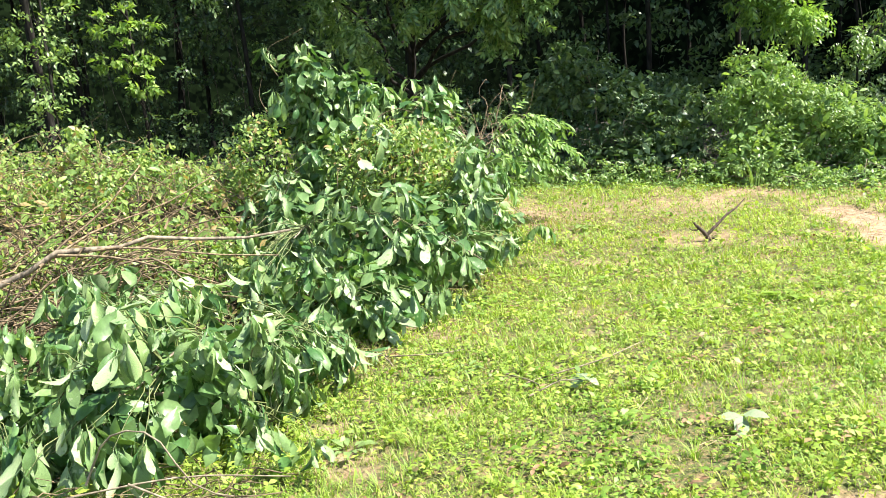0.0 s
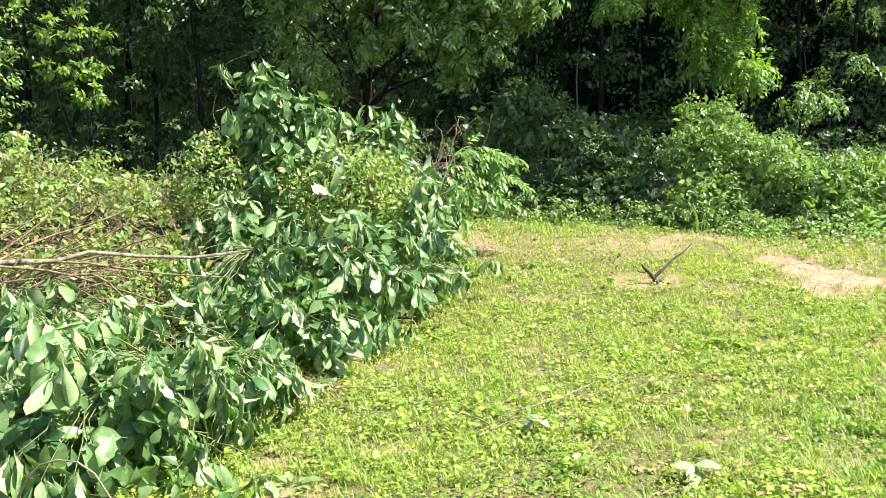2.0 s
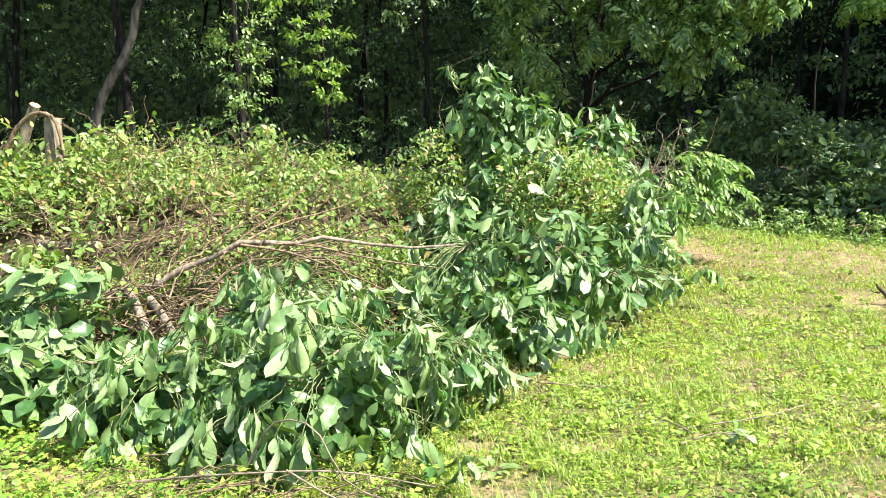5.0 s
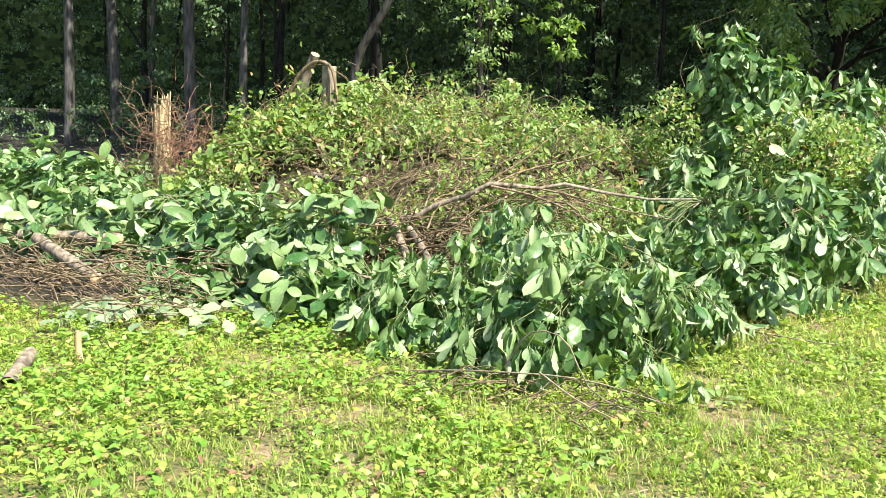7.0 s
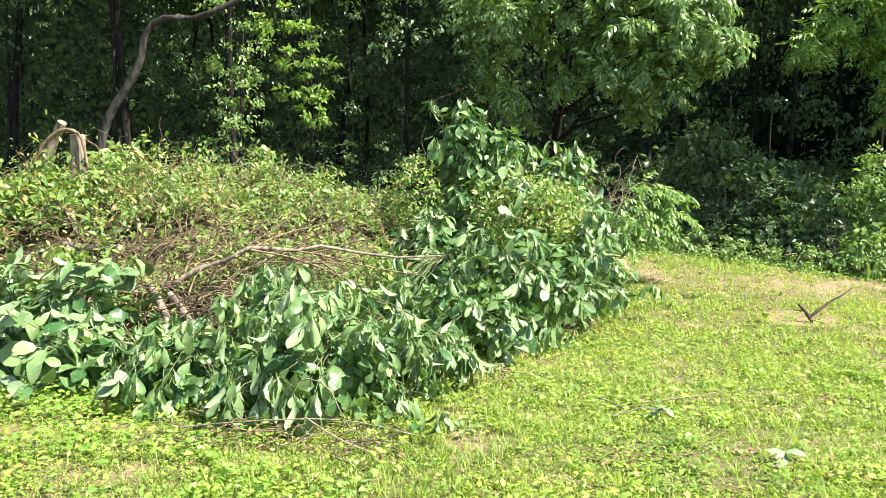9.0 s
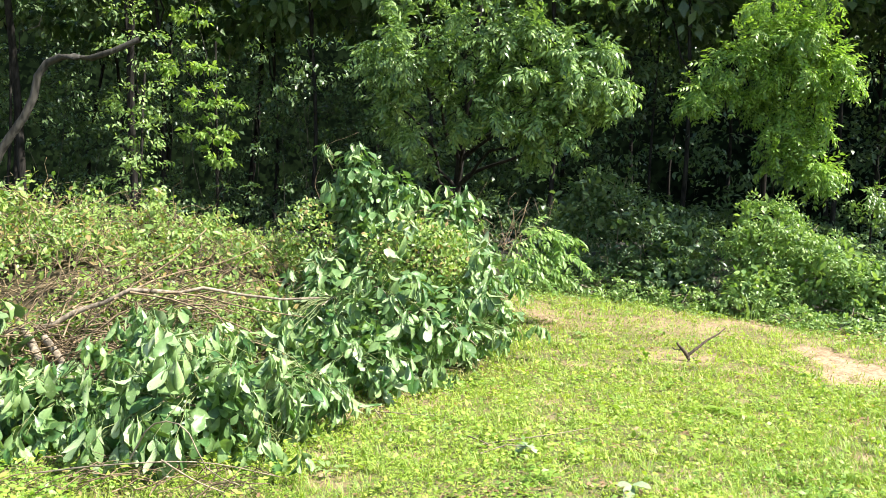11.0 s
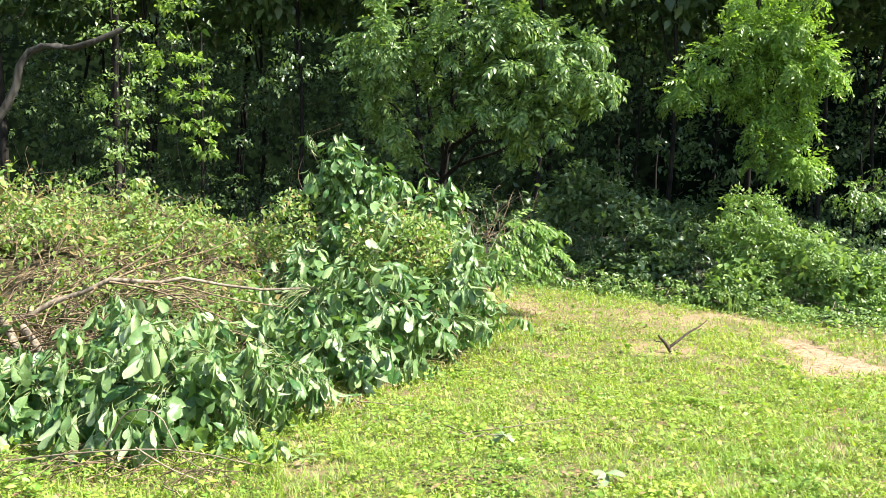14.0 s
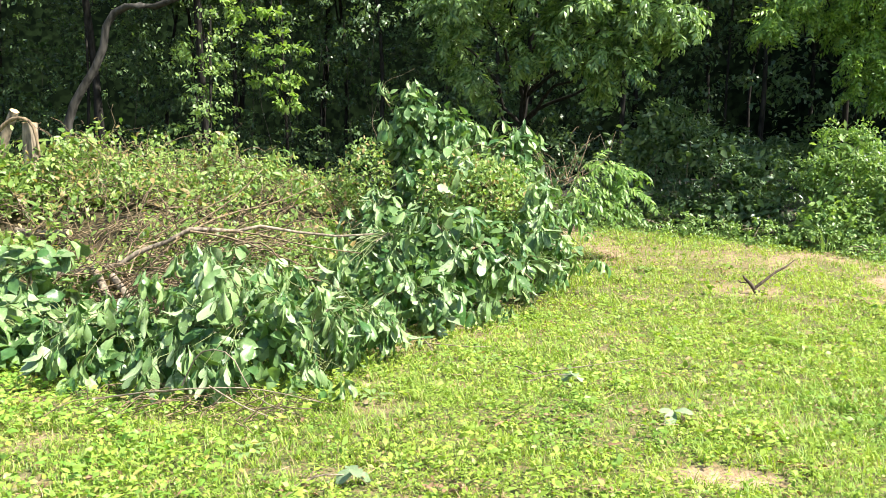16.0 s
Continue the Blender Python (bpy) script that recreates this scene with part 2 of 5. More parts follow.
M_STRAW = bark_material("dry_straw", (0.22, 0.15, 0.08), (0.50, 0.38, 0.22), 40)
M_PALE = leaf_material("wilted_leaf_underside", (0.20, 0.28, 0.14), (0.36, 0.44, 0.25), 0.5, 0.2, by_object=True)
# The cool dark cast of forest shade is put into this leaf green.
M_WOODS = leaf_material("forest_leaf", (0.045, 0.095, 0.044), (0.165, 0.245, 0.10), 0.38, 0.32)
# Bark with forest shade put into its colour; M_TRUNK is the lighter copy.
M_SHADED_BARK = bark_material("shaded_bark", (0.010, 0.0095, 0.008), (0.038, 0.035, 0.031), gloss=0.05)
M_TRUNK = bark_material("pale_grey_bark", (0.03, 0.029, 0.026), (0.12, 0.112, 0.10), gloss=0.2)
M_TWIG = bark_material("dry_twig", (0.065, 0.044, 0.024), (0.31, 0.225, 0.13), 30)
M_STEM = bark_material("branch_bark", (0.10, 0.08, 0.055), (0.36, 0.29, 0.205), 26)
M_GREENSTEM = bark_material("green_stem", (0.08, 0.11, 0.03), (0.20, 0.22, 0.08), 40, 0.6)
M_CUT = bark_material("cut_wood", (0.50, 0.30, 0.15), (0.72, 0.50, 0.28), 40, 0.7)
M_LITTER = bark_material("shaded_leaf_litter", (0.022, 0.018, 0.006), (0.09, 0.064, 0.022), 22)
M_GROUND = ground_material()

# ---- leaf templates ----
def broad_leaf(seed, width=0.46, droop=0.35, fold=0.25, rows=7):
    """An ovate leaf 1 long along y with a short stalk, folded on its midrib and curling."""
    r = np.random.default_rng(seed)
    s = np.linspace(0, 1, rows + 1)
    half = width / 2 * np.sin(np.pi * np.clip(s, 0.03, 0.985) ** r.uniform(1.0, 1.5)) ** 0.55
    half[0], half[-1] = 0.02, 0.004
    wave = r.normal(0, 0.028, (rows + 1, 2))
    twist = r.uniform(-0.6, 0.6)
    y, z = s * (1 - 0.12 * droop), -droop * s ** 2 * 0.6
    v = []
    for i in range(rows + 1):
        for k, q in enumerate((-1, 0, 1)):
            x = q * half[i]
            v.append((x, y[i] - 0.02 * abs(q), z[i] + abs(q) * fold * half[i] * 1.2 + wave[i, k // 2] * abs(q) * (i > 0) + twist * x * s[i]))
    f = [(i * 3 + k, i * 3 + k + 1, i * 3 + k + 4, i * 3 + k + 3) for i in range(rows) for k in (0, 1)]
    n = len(v)
    v += [(-0.012, -0.22, 0.03), (0.012, -0.22, 0.03), (0.012, 0.02, 0), (-0.012, 0.02, 0)]
    f.append((n, n + 1, n + 2, n + 3))
    return np.array(v), np.array(f)


def small_leaf(width=0.5, fold=0.18, droop=0.15):
    """A small folded leaf of four quads, 1 long along y."""
    w = width / 2
    v = [(0, 0, 0), (-w * 0.9, 0.35, fold * w), (0, 0.38, 0), (w * 0.9, 0.35, fold * w),
         (-w * 0.7, 0.7, fold * w - droop * 0.4), (0, 0.72, -droop * 0.4), (w * 0.7, 0.7, fold * w - droop * 0.4), (0, 1, -droop)]
    f = [(0, 2, 1, 0), (0, 3, 2, 0), (1, 2, 5, 4), (2, 3, 6, 5), (4, 5, 7, 4), (5, 6, 7, 5)]
    return np.array(v), np.array(f)


def tri_fix(v, f):
    """Quads and collapsed quads to triangles."""
    t = []
    for q in f:
        q = [int(i) for i in q]
        t.append(q[:3])
        if len(set(q)) == 4:
            t.append([q[0], q[2], q[3]])
    return v, np.array(t)


SMALL = tri_fix(*small_leaf())
SLIM = tri_fix(*small_leaf(0.38, 0.2, 0.2))
CARD = (np.array([(0, 0, 0), (-0.27, 0.5, 0.06), (0.27, 0.5, 0.06), (0, 1, -0.1)]), np.array([(0, 2, 1), (1, 2, 3)]))


def pinnate(pairs=6, droop=0.5, seed=1, blade=0.30):
    """A compound leaf 1 long: leaflets in pairs along a drooping rachis."""
    r = np.random.default_rng(seed)
    out = []
    s = np.linspace(0.12, 0.95, pairs)
    rows = np.stack([0 * s, s, -droop * s ** 2], 1)
    for i, p in enumerate(rows):
        for q in (-1, 1):
            d = np.array([[q * (0.5 + 0.6 * r.random()), 0.3 + 0.7 * r.random(), -0.1 - 0.9 * r.random()]])
            out.append(scatter(SLIM, p[None], frames_of(d, np.array([[0.0, 0.1, 1.0]])), np.array([blade * (1 - 0.35 * abs(i / pairs - 0.4))])))
    out.append(scatter(SLIM, rows[-1:], frames_of(np.array([[0, 0.6, -0.7]]), np.array([[0.0, 0.4, 1.0]])), np.array([0.28])))
    rv = np.array([(-0.008, 0, 0), (0.008, 0, 0), (0.006, 0.5, -droop * 0.25), (-0.006, 0.5, -droop * 0.25), (0.004, 0.97, -droop * 0.94), (-0.004, 0.97, -droop * 0.94)])
    out.append((rv, np.array([(0, 1, 2), (0, 2, 3), (3, 2, 4), (3, 4, 5)])))
    return join(out)


# ---- ground: one sheet to the horizon ----
PATCHES = [(4.7, 8.8, 0.75, 1.2, 1.0), (6.0, 8.3, 0.75, 0.4, 0.9), (4.5, 10.35, 0.6, 0.25, 0.55), (4.6, 9.6, 0.5, 0.6, 0.8), (5.7, 9.9, 0.5, 0.35, 0.4), (2.7, 9.0, 0.55, 0.4, 0.6), (3.4, 8.5, 0.5, 0.3, 0.45),
           (1.4, 11.2, 0.9, 0.5, 0.5), (2.6, 11.0, 0.9, 0.5, 0.45), (1.5, 2.7, 0.42, 0.16, 1.0), (3.1, 8.0, 0.35, 0.25, 0.4), (1.45, 8.4, 0.25, 0.2, 0.5), (-0.05, 6.2, 0.5, 0.45, 0.4), (1.9, 4.2, 0.3, 0.2, 0.4), (2.1, 3.8, 0.25, 0.2, 0.45), (-0.4, 2.4, 0.2, 0.12, 0.4),
           (-3.2, 3.0, 0.35, 0.2, 0.5), (-2.6, 2.5, 0.3, 0.15, 0.4)]


def lumps(x, y, scale, seed):
    """Smooth noise in the plane, about -1 to 1."""
    r = np.random.default_rng(seed)
    out = np.zeros_like(x, dtype=float)
    for k in range(7):
        a, p = r.uniform(0, 2 * np.pi), r.uniform(0, 2 * np.pi)
        w = scale * (0.6 + 0.35 * k)
        out += np.sin(w * (x * np.cos(a) + y * np.sin(a)) + p) / (1 + 0.3 * k)
    return out / 3.0


def bareness(x, y):
    b, rough, wide = np.zeros_like(x, dtype=float), lumps(x, y, 14.0, 6), lumps(x, y, 5.0, 3)
    for px, py, rx, ry, most in PATCHES:
        d = np.hypot((x - px) / rx, (y - py) / ry) + 0.35 * wide
        b = np.maximum(b, most * np.clip(1.7 - 1.5 * d + 0.4 * rough, 0, 1))
    spot = np.random.default_rng(44)
    for _ in range(110):
        px, py, rad = spot.uniform(-5.0, 5.0), spot.uniform(1.5, 9.5), spot.uniform(0.04, 0.15)
        d = np.hypot((x - px) / (1.6 * rad), (y - py) / rad) + 0.3 * rough
        b = np.maximum(b, 0.6 * np.clip(1.6 - 1.3 * d, 0, 1))
    edge = np.clip((y - 9.2) / 1.8, 0, 1) * 0.75 * np.clip(lumps(x, y, 3.0, 5) + 0.5 + 0.4 * rough, 0, 1)
    return np.maximum(b, edge)


def wood_edge(x):
    """Where the lawn ends and the woods begin."""
    return np.interp(x, [-14, -9.6, -8.8, -2, 0.2, 1.0, 2.6, 3.9, 4.7, 5.5, 6.4, 7.5, 9, 12], [6.0, 6.8, 10.5, 10.8, 12.2, 12.9, 12.4, 11.9, 11.3, 10.8, 10.7, 11.0, 11.6, 12.0]) + 0.12 * np.sin(5 * x)


def build_ground():
    fx = np.concatenate([[-220, -120, -70, -40, -25, -16, -12], np.arange(-10, 11.01, 0.1), [12.5, 16, 25, 40, 70, 120, 220]])
    fy = np.concatenate([[-220, -120, -60, -30, -15, -7, -3], np.arange(-1, 14.01, 0.1), [15, 16.5, 19, 23, 30, 45, 80, 140, 260]])
    x, y = np.meshgrid(fx, fy)
    z = ground_z(x, y) + 0.012 * lumps(x, y, 6.0, 2) - 0.02 * bareness(x, y)
    v = np.stack([x.ravel(), y.ravel(), z.ravel()], 1)
    nx = len(fx)
    i, j = np.meshgrid(np.arange(len(fy) - 1), np.arange(nx - 1), indexing="ij")
    a = (i * nx + j).ravel()
    me = mesh_np("ground", v, np.stack([a, a + 1, a + nx + 1, a + nx], 1), M_GROUND)
    at = me.attributes.new("bare", 'FLOAT', 'POINT')
    at.data.foreach_set("value", bareness(x, y).ravel().astype(np.float32))
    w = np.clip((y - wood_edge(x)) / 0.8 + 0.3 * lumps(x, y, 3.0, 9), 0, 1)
    # Same dark litter under the logs and leaves, standing in for their shadow.
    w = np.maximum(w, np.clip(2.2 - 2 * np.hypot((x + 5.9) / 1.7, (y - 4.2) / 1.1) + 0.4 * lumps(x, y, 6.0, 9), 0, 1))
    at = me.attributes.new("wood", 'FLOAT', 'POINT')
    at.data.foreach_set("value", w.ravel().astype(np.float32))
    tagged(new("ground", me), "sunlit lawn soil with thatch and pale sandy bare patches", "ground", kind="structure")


build_ground()

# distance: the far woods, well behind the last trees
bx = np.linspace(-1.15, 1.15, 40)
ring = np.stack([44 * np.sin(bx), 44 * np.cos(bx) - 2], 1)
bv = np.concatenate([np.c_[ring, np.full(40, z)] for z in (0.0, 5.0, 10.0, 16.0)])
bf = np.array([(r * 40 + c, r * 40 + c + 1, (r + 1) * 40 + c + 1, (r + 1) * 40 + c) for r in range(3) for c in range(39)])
tagged(new("backdrop", mesh_np("backdrop", bv, bf, far_woods_material())), "distant woods painted in shade-dark green behind the trees", "backdrop", kind="structure")

# ---- cut broad-leaved branches ----
M_UNDER = leaf_material("broad_leaf_underside", (0.22, 0.32, 0.14), (0.42, 0.51, 0.29), 0.5, 0.25, by_object=True)


def two_sided(name, v, f, top, under, gap=0.012):
    """A leaf with a green upper face and a paler lower face."""
    me = mesh_np(name, np.concatenate([v, v - [0, 0, gap]]), np.concatenate([f, f[:, ::-1] + len(v)]), top)
    me.materials.append(under)
    me.polygons.foreach_set("material_index", np.repeat([0, 1], len(f)).astype(np.int32))
    return me


LEAVES = [two_sided("leaf", *broad_leaf(k, w, d, fo), M_BIG, M_UNDER) for k, (w, d, fo) in enumerate(
    [(0.46, 0.25, 0.2), (0.38, 0.6, -0.5), (0.50, 0.4, 0.15), (0.34, 1.0, 0.6), (0.44, 0.15, -0.3), (0.32, 0.8, 0.9), (0.42, 1.3, -0.5), (0.28, 0.6, 1.2), (0.48, 0.5, 0.3), (0.30, 1.1, 1.0), (0.36, 0.3, -0.8)])]
PALE = [mesh_np("leaf", *broad_leaf(50 + k, 0.6, 0.3, 0.2), M_PALE) for k in range(4)]
INNER = tri_fix(*broad_leaf(31, 0.56, 0.4, 0.3, rows=3))
OUTER = [tri_fix(*broad_leaf(70 + k, w, d, fo, rows=5)) for k, (w, d, fo) in enumerate([(0.44, 0.4, 0.3), (0.36, 0.9, 0.7), (0.48, 0.3, -0.3), (0.32, 0.7, 0.9), (0.40, 1.1, -0.5)])]


def tuft_noise(p):
    """Hollows and tufts of leafy branch tips, about -1 to 1."""
    a = math.sin(9.5 * p[0] + 4.0 * p[2] + 1.3) + math.sin(8.3 * p[1] - 5.5 * p[0] + 0.4) + math.sin(10.5 * p[2] + 4.6 * p[1] + 2.2)
    return (a + 0.6 * math.sin(17 * p[0] - 11 * p[1] + 8 * p[2])) / 2.2


def heap_points(shapes, n, lo, hi, r, relief=False):
    """Points on the joined outside of some rounded lumps (centre, radii), and the way outwards."""
    area = np.array([a * b + b * c + a * c for _, (a, b, c) in shapes]) ** 0.8
    pts, outs = [], []
    while len(pts) < n:
        i = r.choice(len(shapes), p=area / area.sum())
        d = r.normal(size=3)
        d /= np.linalg.norm(d)
        c, rad = np.array(shapes[i][0]), np.array(shapes[i][1])
        lump = 1 + 0.16 * math.sin(6 * d[0] + 3 * i) * math.cos(5 * d[1] + i) + 0.12 * math.sin(8 * d[2] + 2 * i + 3 * d[0])
        p = c + d * rad * r.uniform(lo, hi) * lump
        if p[2] < ground_z(p[0], p[1]) + 0.07:
            continue
        if any(j != i and np.linalg.norm((p - np.array(q)) / np.array(s)) < 0.82 for j, (q, s) in enumerate(shapes)):
            continue
        o = d / rad
        o /= np.linalg.norm(o)
        if relief:
            g = tuft_noise(p)
            if g < -0.35 and r.random() < 0.85:
                continue
            p = p + o * (0.19 * g - 0.07)
        pts.append(p), outs.append(o)
    return np.array(pts), np.array(outs)


def cut_heap(shapes, stems, whorls, inner, seed, size, label, group, droop=(0.1, 1.7), wide=1.0, full=6, skip=()):
    """Cut branches thrown in a heap: each has a stem, twigs and whorls of wilting leaves."""
    r = np.random.default_rng(seed)
    pts, outs = heap_points(shapes, whorls, 0.84, 1.06, r, True)
    for centre, radii in skip:
        keep = np.linalg.norm((pts - np.array(centre)) / np.array(radii), axis=1) > 1
        pts, outs = pts[keep], outs[keep]
    lines = [spline(s, 10) for s in stems]
    near = np.argmin([[np.min(np.linalg.norm(l - p, axis=1)) for l in lines] for p in pts], axis=1)
    ipts, iouts = heap_points(shapes, inner, 0.4, 0.8, r)
    for centre, radii in skip:
        keep = np.linalg.norm((ipts - np.array(centre)) / np.array(radii), axis=1) > 1
        ipts, iouts = ipts[keep], iouts[keep]
    inear = r.integers(0, len(lines), len(ipts))
    for b, line in enumerate(lines):
        own = np.where(near == b)[0]
        ob = thing("cut_branch", label, "cut branch", group, at=tuple(line[0]))
        part("stem", mesh_np("stem", *tube(line, np.linspace(0.016, 0.005, len(line)), 6), M_STEM), ob, "grey-brown bark stem")
        if len(own) == 0:
            continue
        extra = []
        count_made = 0
        for w in own:
            k = np.argmin(np.linalg.norm(line - pts[w], axis=1))
            a = line[max(0, k - 2)]
            tw = bend(a, pts[w], 0.06, 0.015, 5, r)
            part("twig", mesh_np("twig", *tube(tw, np.linspace(0.005, 0.0025, 5), 4), M_GREENSTEM), ob)
            count = full + int(r.integers(0, 4))
            hang, grown = r.uniform(*droop), r.uniform(0.75, 1.25)
            for q in range(count):
                ang = 2 * math.pi * q / count + r.uniform(-0.5, 0.5)
                side = np.array([math.cos(ang), math.sin(ang), 0.0])
                d = 0.42 * outs[w] + 0.62 * side + np.array([0, 0, -hang]) + r.normal(0, 0.24, 3)
                m = frames_of(d[None], (0.8 * outs[w] + [0.15, -0.1, 0.6] + r.normal(0, 0.42, 3))[None])[0]
                if r.random() < 0.2:
                    m = m * np.array([-1, 1, -1])
                ln = size * grown * r.uniform(0.5, 1.1)
                at = pts[w] + r.normal(0, 0.025, 3) + 0.2 * ln * m[:, 1]
                if count_made >= 235:
                    extra.append(scatter(OUTER[int(r.integers(0, 5))], at[None], m[None], np.array([[ln * wide, ln, ln]])))
                    continue
                count_made += 1
                leaf = new("leaf", LEAVES[int(r.integers(0, len(LEAVES)))])
                leaf.parent = ob
                leaf.matrix_parent_inverse = Matrix.Translation(ob.location).inverted()
                mat = Matrix(m.tolist()).to_4x4()
                mat.translation = Vector(at)
                leaf.matrix_basis = mat @ Matrix.Diagonal((ln * wide * r.uniform(0.85, 1.2), ln, ln, 1))
        if extra:
            part("foliage", mesh_np("foliage", *join(extra), M_BIG_OUT), ob, "broad green leaves", kind="stuff")
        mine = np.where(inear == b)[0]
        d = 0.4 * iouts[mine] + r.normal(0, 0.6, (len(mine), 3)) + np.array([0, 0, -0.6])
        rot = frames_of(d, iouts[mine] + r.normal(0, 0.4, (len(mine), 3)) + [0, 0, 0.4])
        part("inner_foliage", mesh_np("inner_foliage", *scatter(INNER, ipts[mine], rot, size * r.uniform(0.5, 1.1, len(mine))), M_BIG_SHADE), ob, "inner leaves with shade put into their darker green", kind="stuff")


# the tall heap
cut_heap(
    [((-0.55, 7.5, 0.5), (1.05, 1.2, 0.85)), ((-1.0, 8.6, 1.15), (0.6, 0.65, 0.8)), ((-1.33, 8.9, 2.16), (0.33, 0.33, 0.48)), ((-0.85, 8.95, 1.98), (0.40, 0.34, 0.34)), ((0.05, 8.75, 0.75), (0.75, 1.1, 0.8)), ((-0.85, 6.3, 0.3), (0.75, 0.6, 0.45)),
     ((-0.18, 9.15, 1.66), (0.44, 0.42, 0.36)), ((-1.15, 8.92, 1.75), (0.36, 0.33, 0.32)), ((-1.5, 8.0, 0.75), (0.45, 0.7, 0.6)), ((-1.45, 6.9, 0.35), (0.5, 0.6, 0.5))],
    [[(-1.9, 9.6, 0.5), (-1.6, 9.3, 1.3), (-1.35, 8.9, 2.3)], [(-1.5, 9.4, 0.5), (-0.9, 9.0, 1.5), (-0.1, 9.1, 1.7)], [(-1.2, 9.2, 0.4), (-0.2, 8.8, 1.0), (0.6, 8.5, 0.8)],
     [(-1.6, 8.6, 0.3), (-0.9, 7.6, 0.9), (-0.5, 6.7, 0.8)], [(-1.5, 8.3, 0.2), (-1.2, 7.2, 0.8), (-1.2, 6.5, 0.8)], [(-1.2, 8.0, 0.2), (-0.3, 7.5, 0.7), (0.3, 7.0, 0.4)],
     [(-1.4, 7.4, 0.15), (-1.0, 6.6, 0.4), (-0.7, 5.9, 0.3)], [(-0.9, 8.6, 0.3), (0.0, 8.0, 0.8), (0.5, 7.6, 0.7)], [(-1.8, 8.2, 0.3), (-1.6, 7.9, 0.9), (-1.4, 7.6, 1.2)]],
    450, 3800, 11, 0.176, "cut green branch with wilting broad leaves on a tall heap", "cut branches on the heap", droop=(0.3, 2.2), skip=[((-0.42, 8.0, 1.25), (0.55, 0.9, 0.38)), ((-1.9, 8.6, 1.6), (0.4, 0.5, 0.4)), ((0.88, 7.42, 0.3), (0.34, 0.3, 0.3))])


def heap_vines():
    r = np.random.default_rng(19)
    ob = thing("vine_tangle", "tangle of small yellow-green vine leaves on the heap", "vine", at=(-0.5, 7.9, 1.2))
    n = 3800
    d = r.normal(size=(n, 3))
    d /= np.linalg.norm(d, axis=1, keepdims=True)
    p = np.array([-0.5, 8.3, 1.22]) + d * np.array([0.68, 0.75, 0.48]) * r.uniform(0.6, 1.04, (n, 1))
    d2 = r.normal(size=(1100, 3))
    d2 /= np.linalg.norm(d2, axis=1, keepdims=True)
    p = np.concatenate([p, np.array([-1.85, 8.6, 1.4]) + d2 * np.array([0.34, 0.45, 0.5]) * r.uniform(0.6, 1.02, (1100, 1))])
    rot = frames_of(r.normal(0, 1, p.shape) + [0, -0.3, -0.4], r.normal(0, 0.4, p.shape) + [0.1, -0.4, 1])
    part("foliage", mesh_np("foliage", *scatter(SMALL, p, rot, r.uniform(0.035, 0.09, len(p))), M_VINE), ob, kind="stuff")
    for _ in range(40):
        a = np.array([-0.55, 8.5, 1.3]) + r.normal(0, 1, 3) * [0.35, 0.3, 0.25]
        part("vine_stem", mesh_np("vine_stem", *tube(bend(a, a + r.normal(0, 0.3, 3), 0.08, 0.03, 6, r), np.linspace(0.004, 0.002, 6), 4), M_TWIG), ob)
    for pts in ([(-1.6, 8.9, 2.2), (-1.73, 8.9, 2.42), (-1.7, 8.9, 2.58), (-1.52, 8.9, 2.65), (-1.32, 8.85, 2.73)], [(-1.8, 8.85, 1.9), (-1.86, 8.85, 2.08), (-1.79, 8.85, 2.33)], [(-1.7, 8.9, 2.45), (-1.55, 8.9, 2.44)], [(0.4, 9.6, 1.3), (0.7, 9.6, 1.75), (0.95, 9.6, 1.95)], [(0.3, 9.7, 1.4), (0.1, 9.8, 1.85), (0.25, 9.8, 2.2)], [(0.5, 9.6, 1.3), (1.0, 9.7, 1.6), (1.15, 9.7, 2.0)]):
        part("vine_stem", mesh_np("vine_stem", *tube(spline(pts, 9), np.linspace(0.005, 0.002, 9), 4), M_TWIG), ob)


heap_vines()
# the low row before it
cut_heap(
    [((-1.55, 3.95, 0.25), (0.75, 0.62, 0.5)), ((-2.15, 5.1, 0.35), (0.6, 0.65, 0.45)), ((-1.2, 4.9, 0.2), (0.55, 0.8, 0.35)), ((-2.5, 4.0, 0.2), (0.6, 0.5, 0.38))],
    [[(-0.95, 4.1, 0.1), (-1.4, 3.9, 0.35), (-1.9, 3.8, 0.4)], [(-1.2, 5.2, 0.1), (-1.4, 4.4, 0.5), (-1.5, 3.7, 0.45)], [(-2.6, 5.6, 0.2), (-2.2, 5.2, 0.6), (-2.0, 4.8, 0.6)],
     [(-0.8, 5.8, 0.1), (-1.1, 5.0, 0.4), (-1.2, 4.5, 0.35)], [(-3.0, 4.6, 0.1), (-2.6, 4.2, 0.4), (-2.3, 3.8, 0.3)]],
    250, 2000, 12, 0.158, "cut leafy branch with drooping broad green leaves lying on the lawn", "cut branches in the low row", droop=(0.7, 2.4), wide=1.0, full=7, skip=[((-3.15, 5.0, 0.5), (0.55, 0.6, 0.38))])
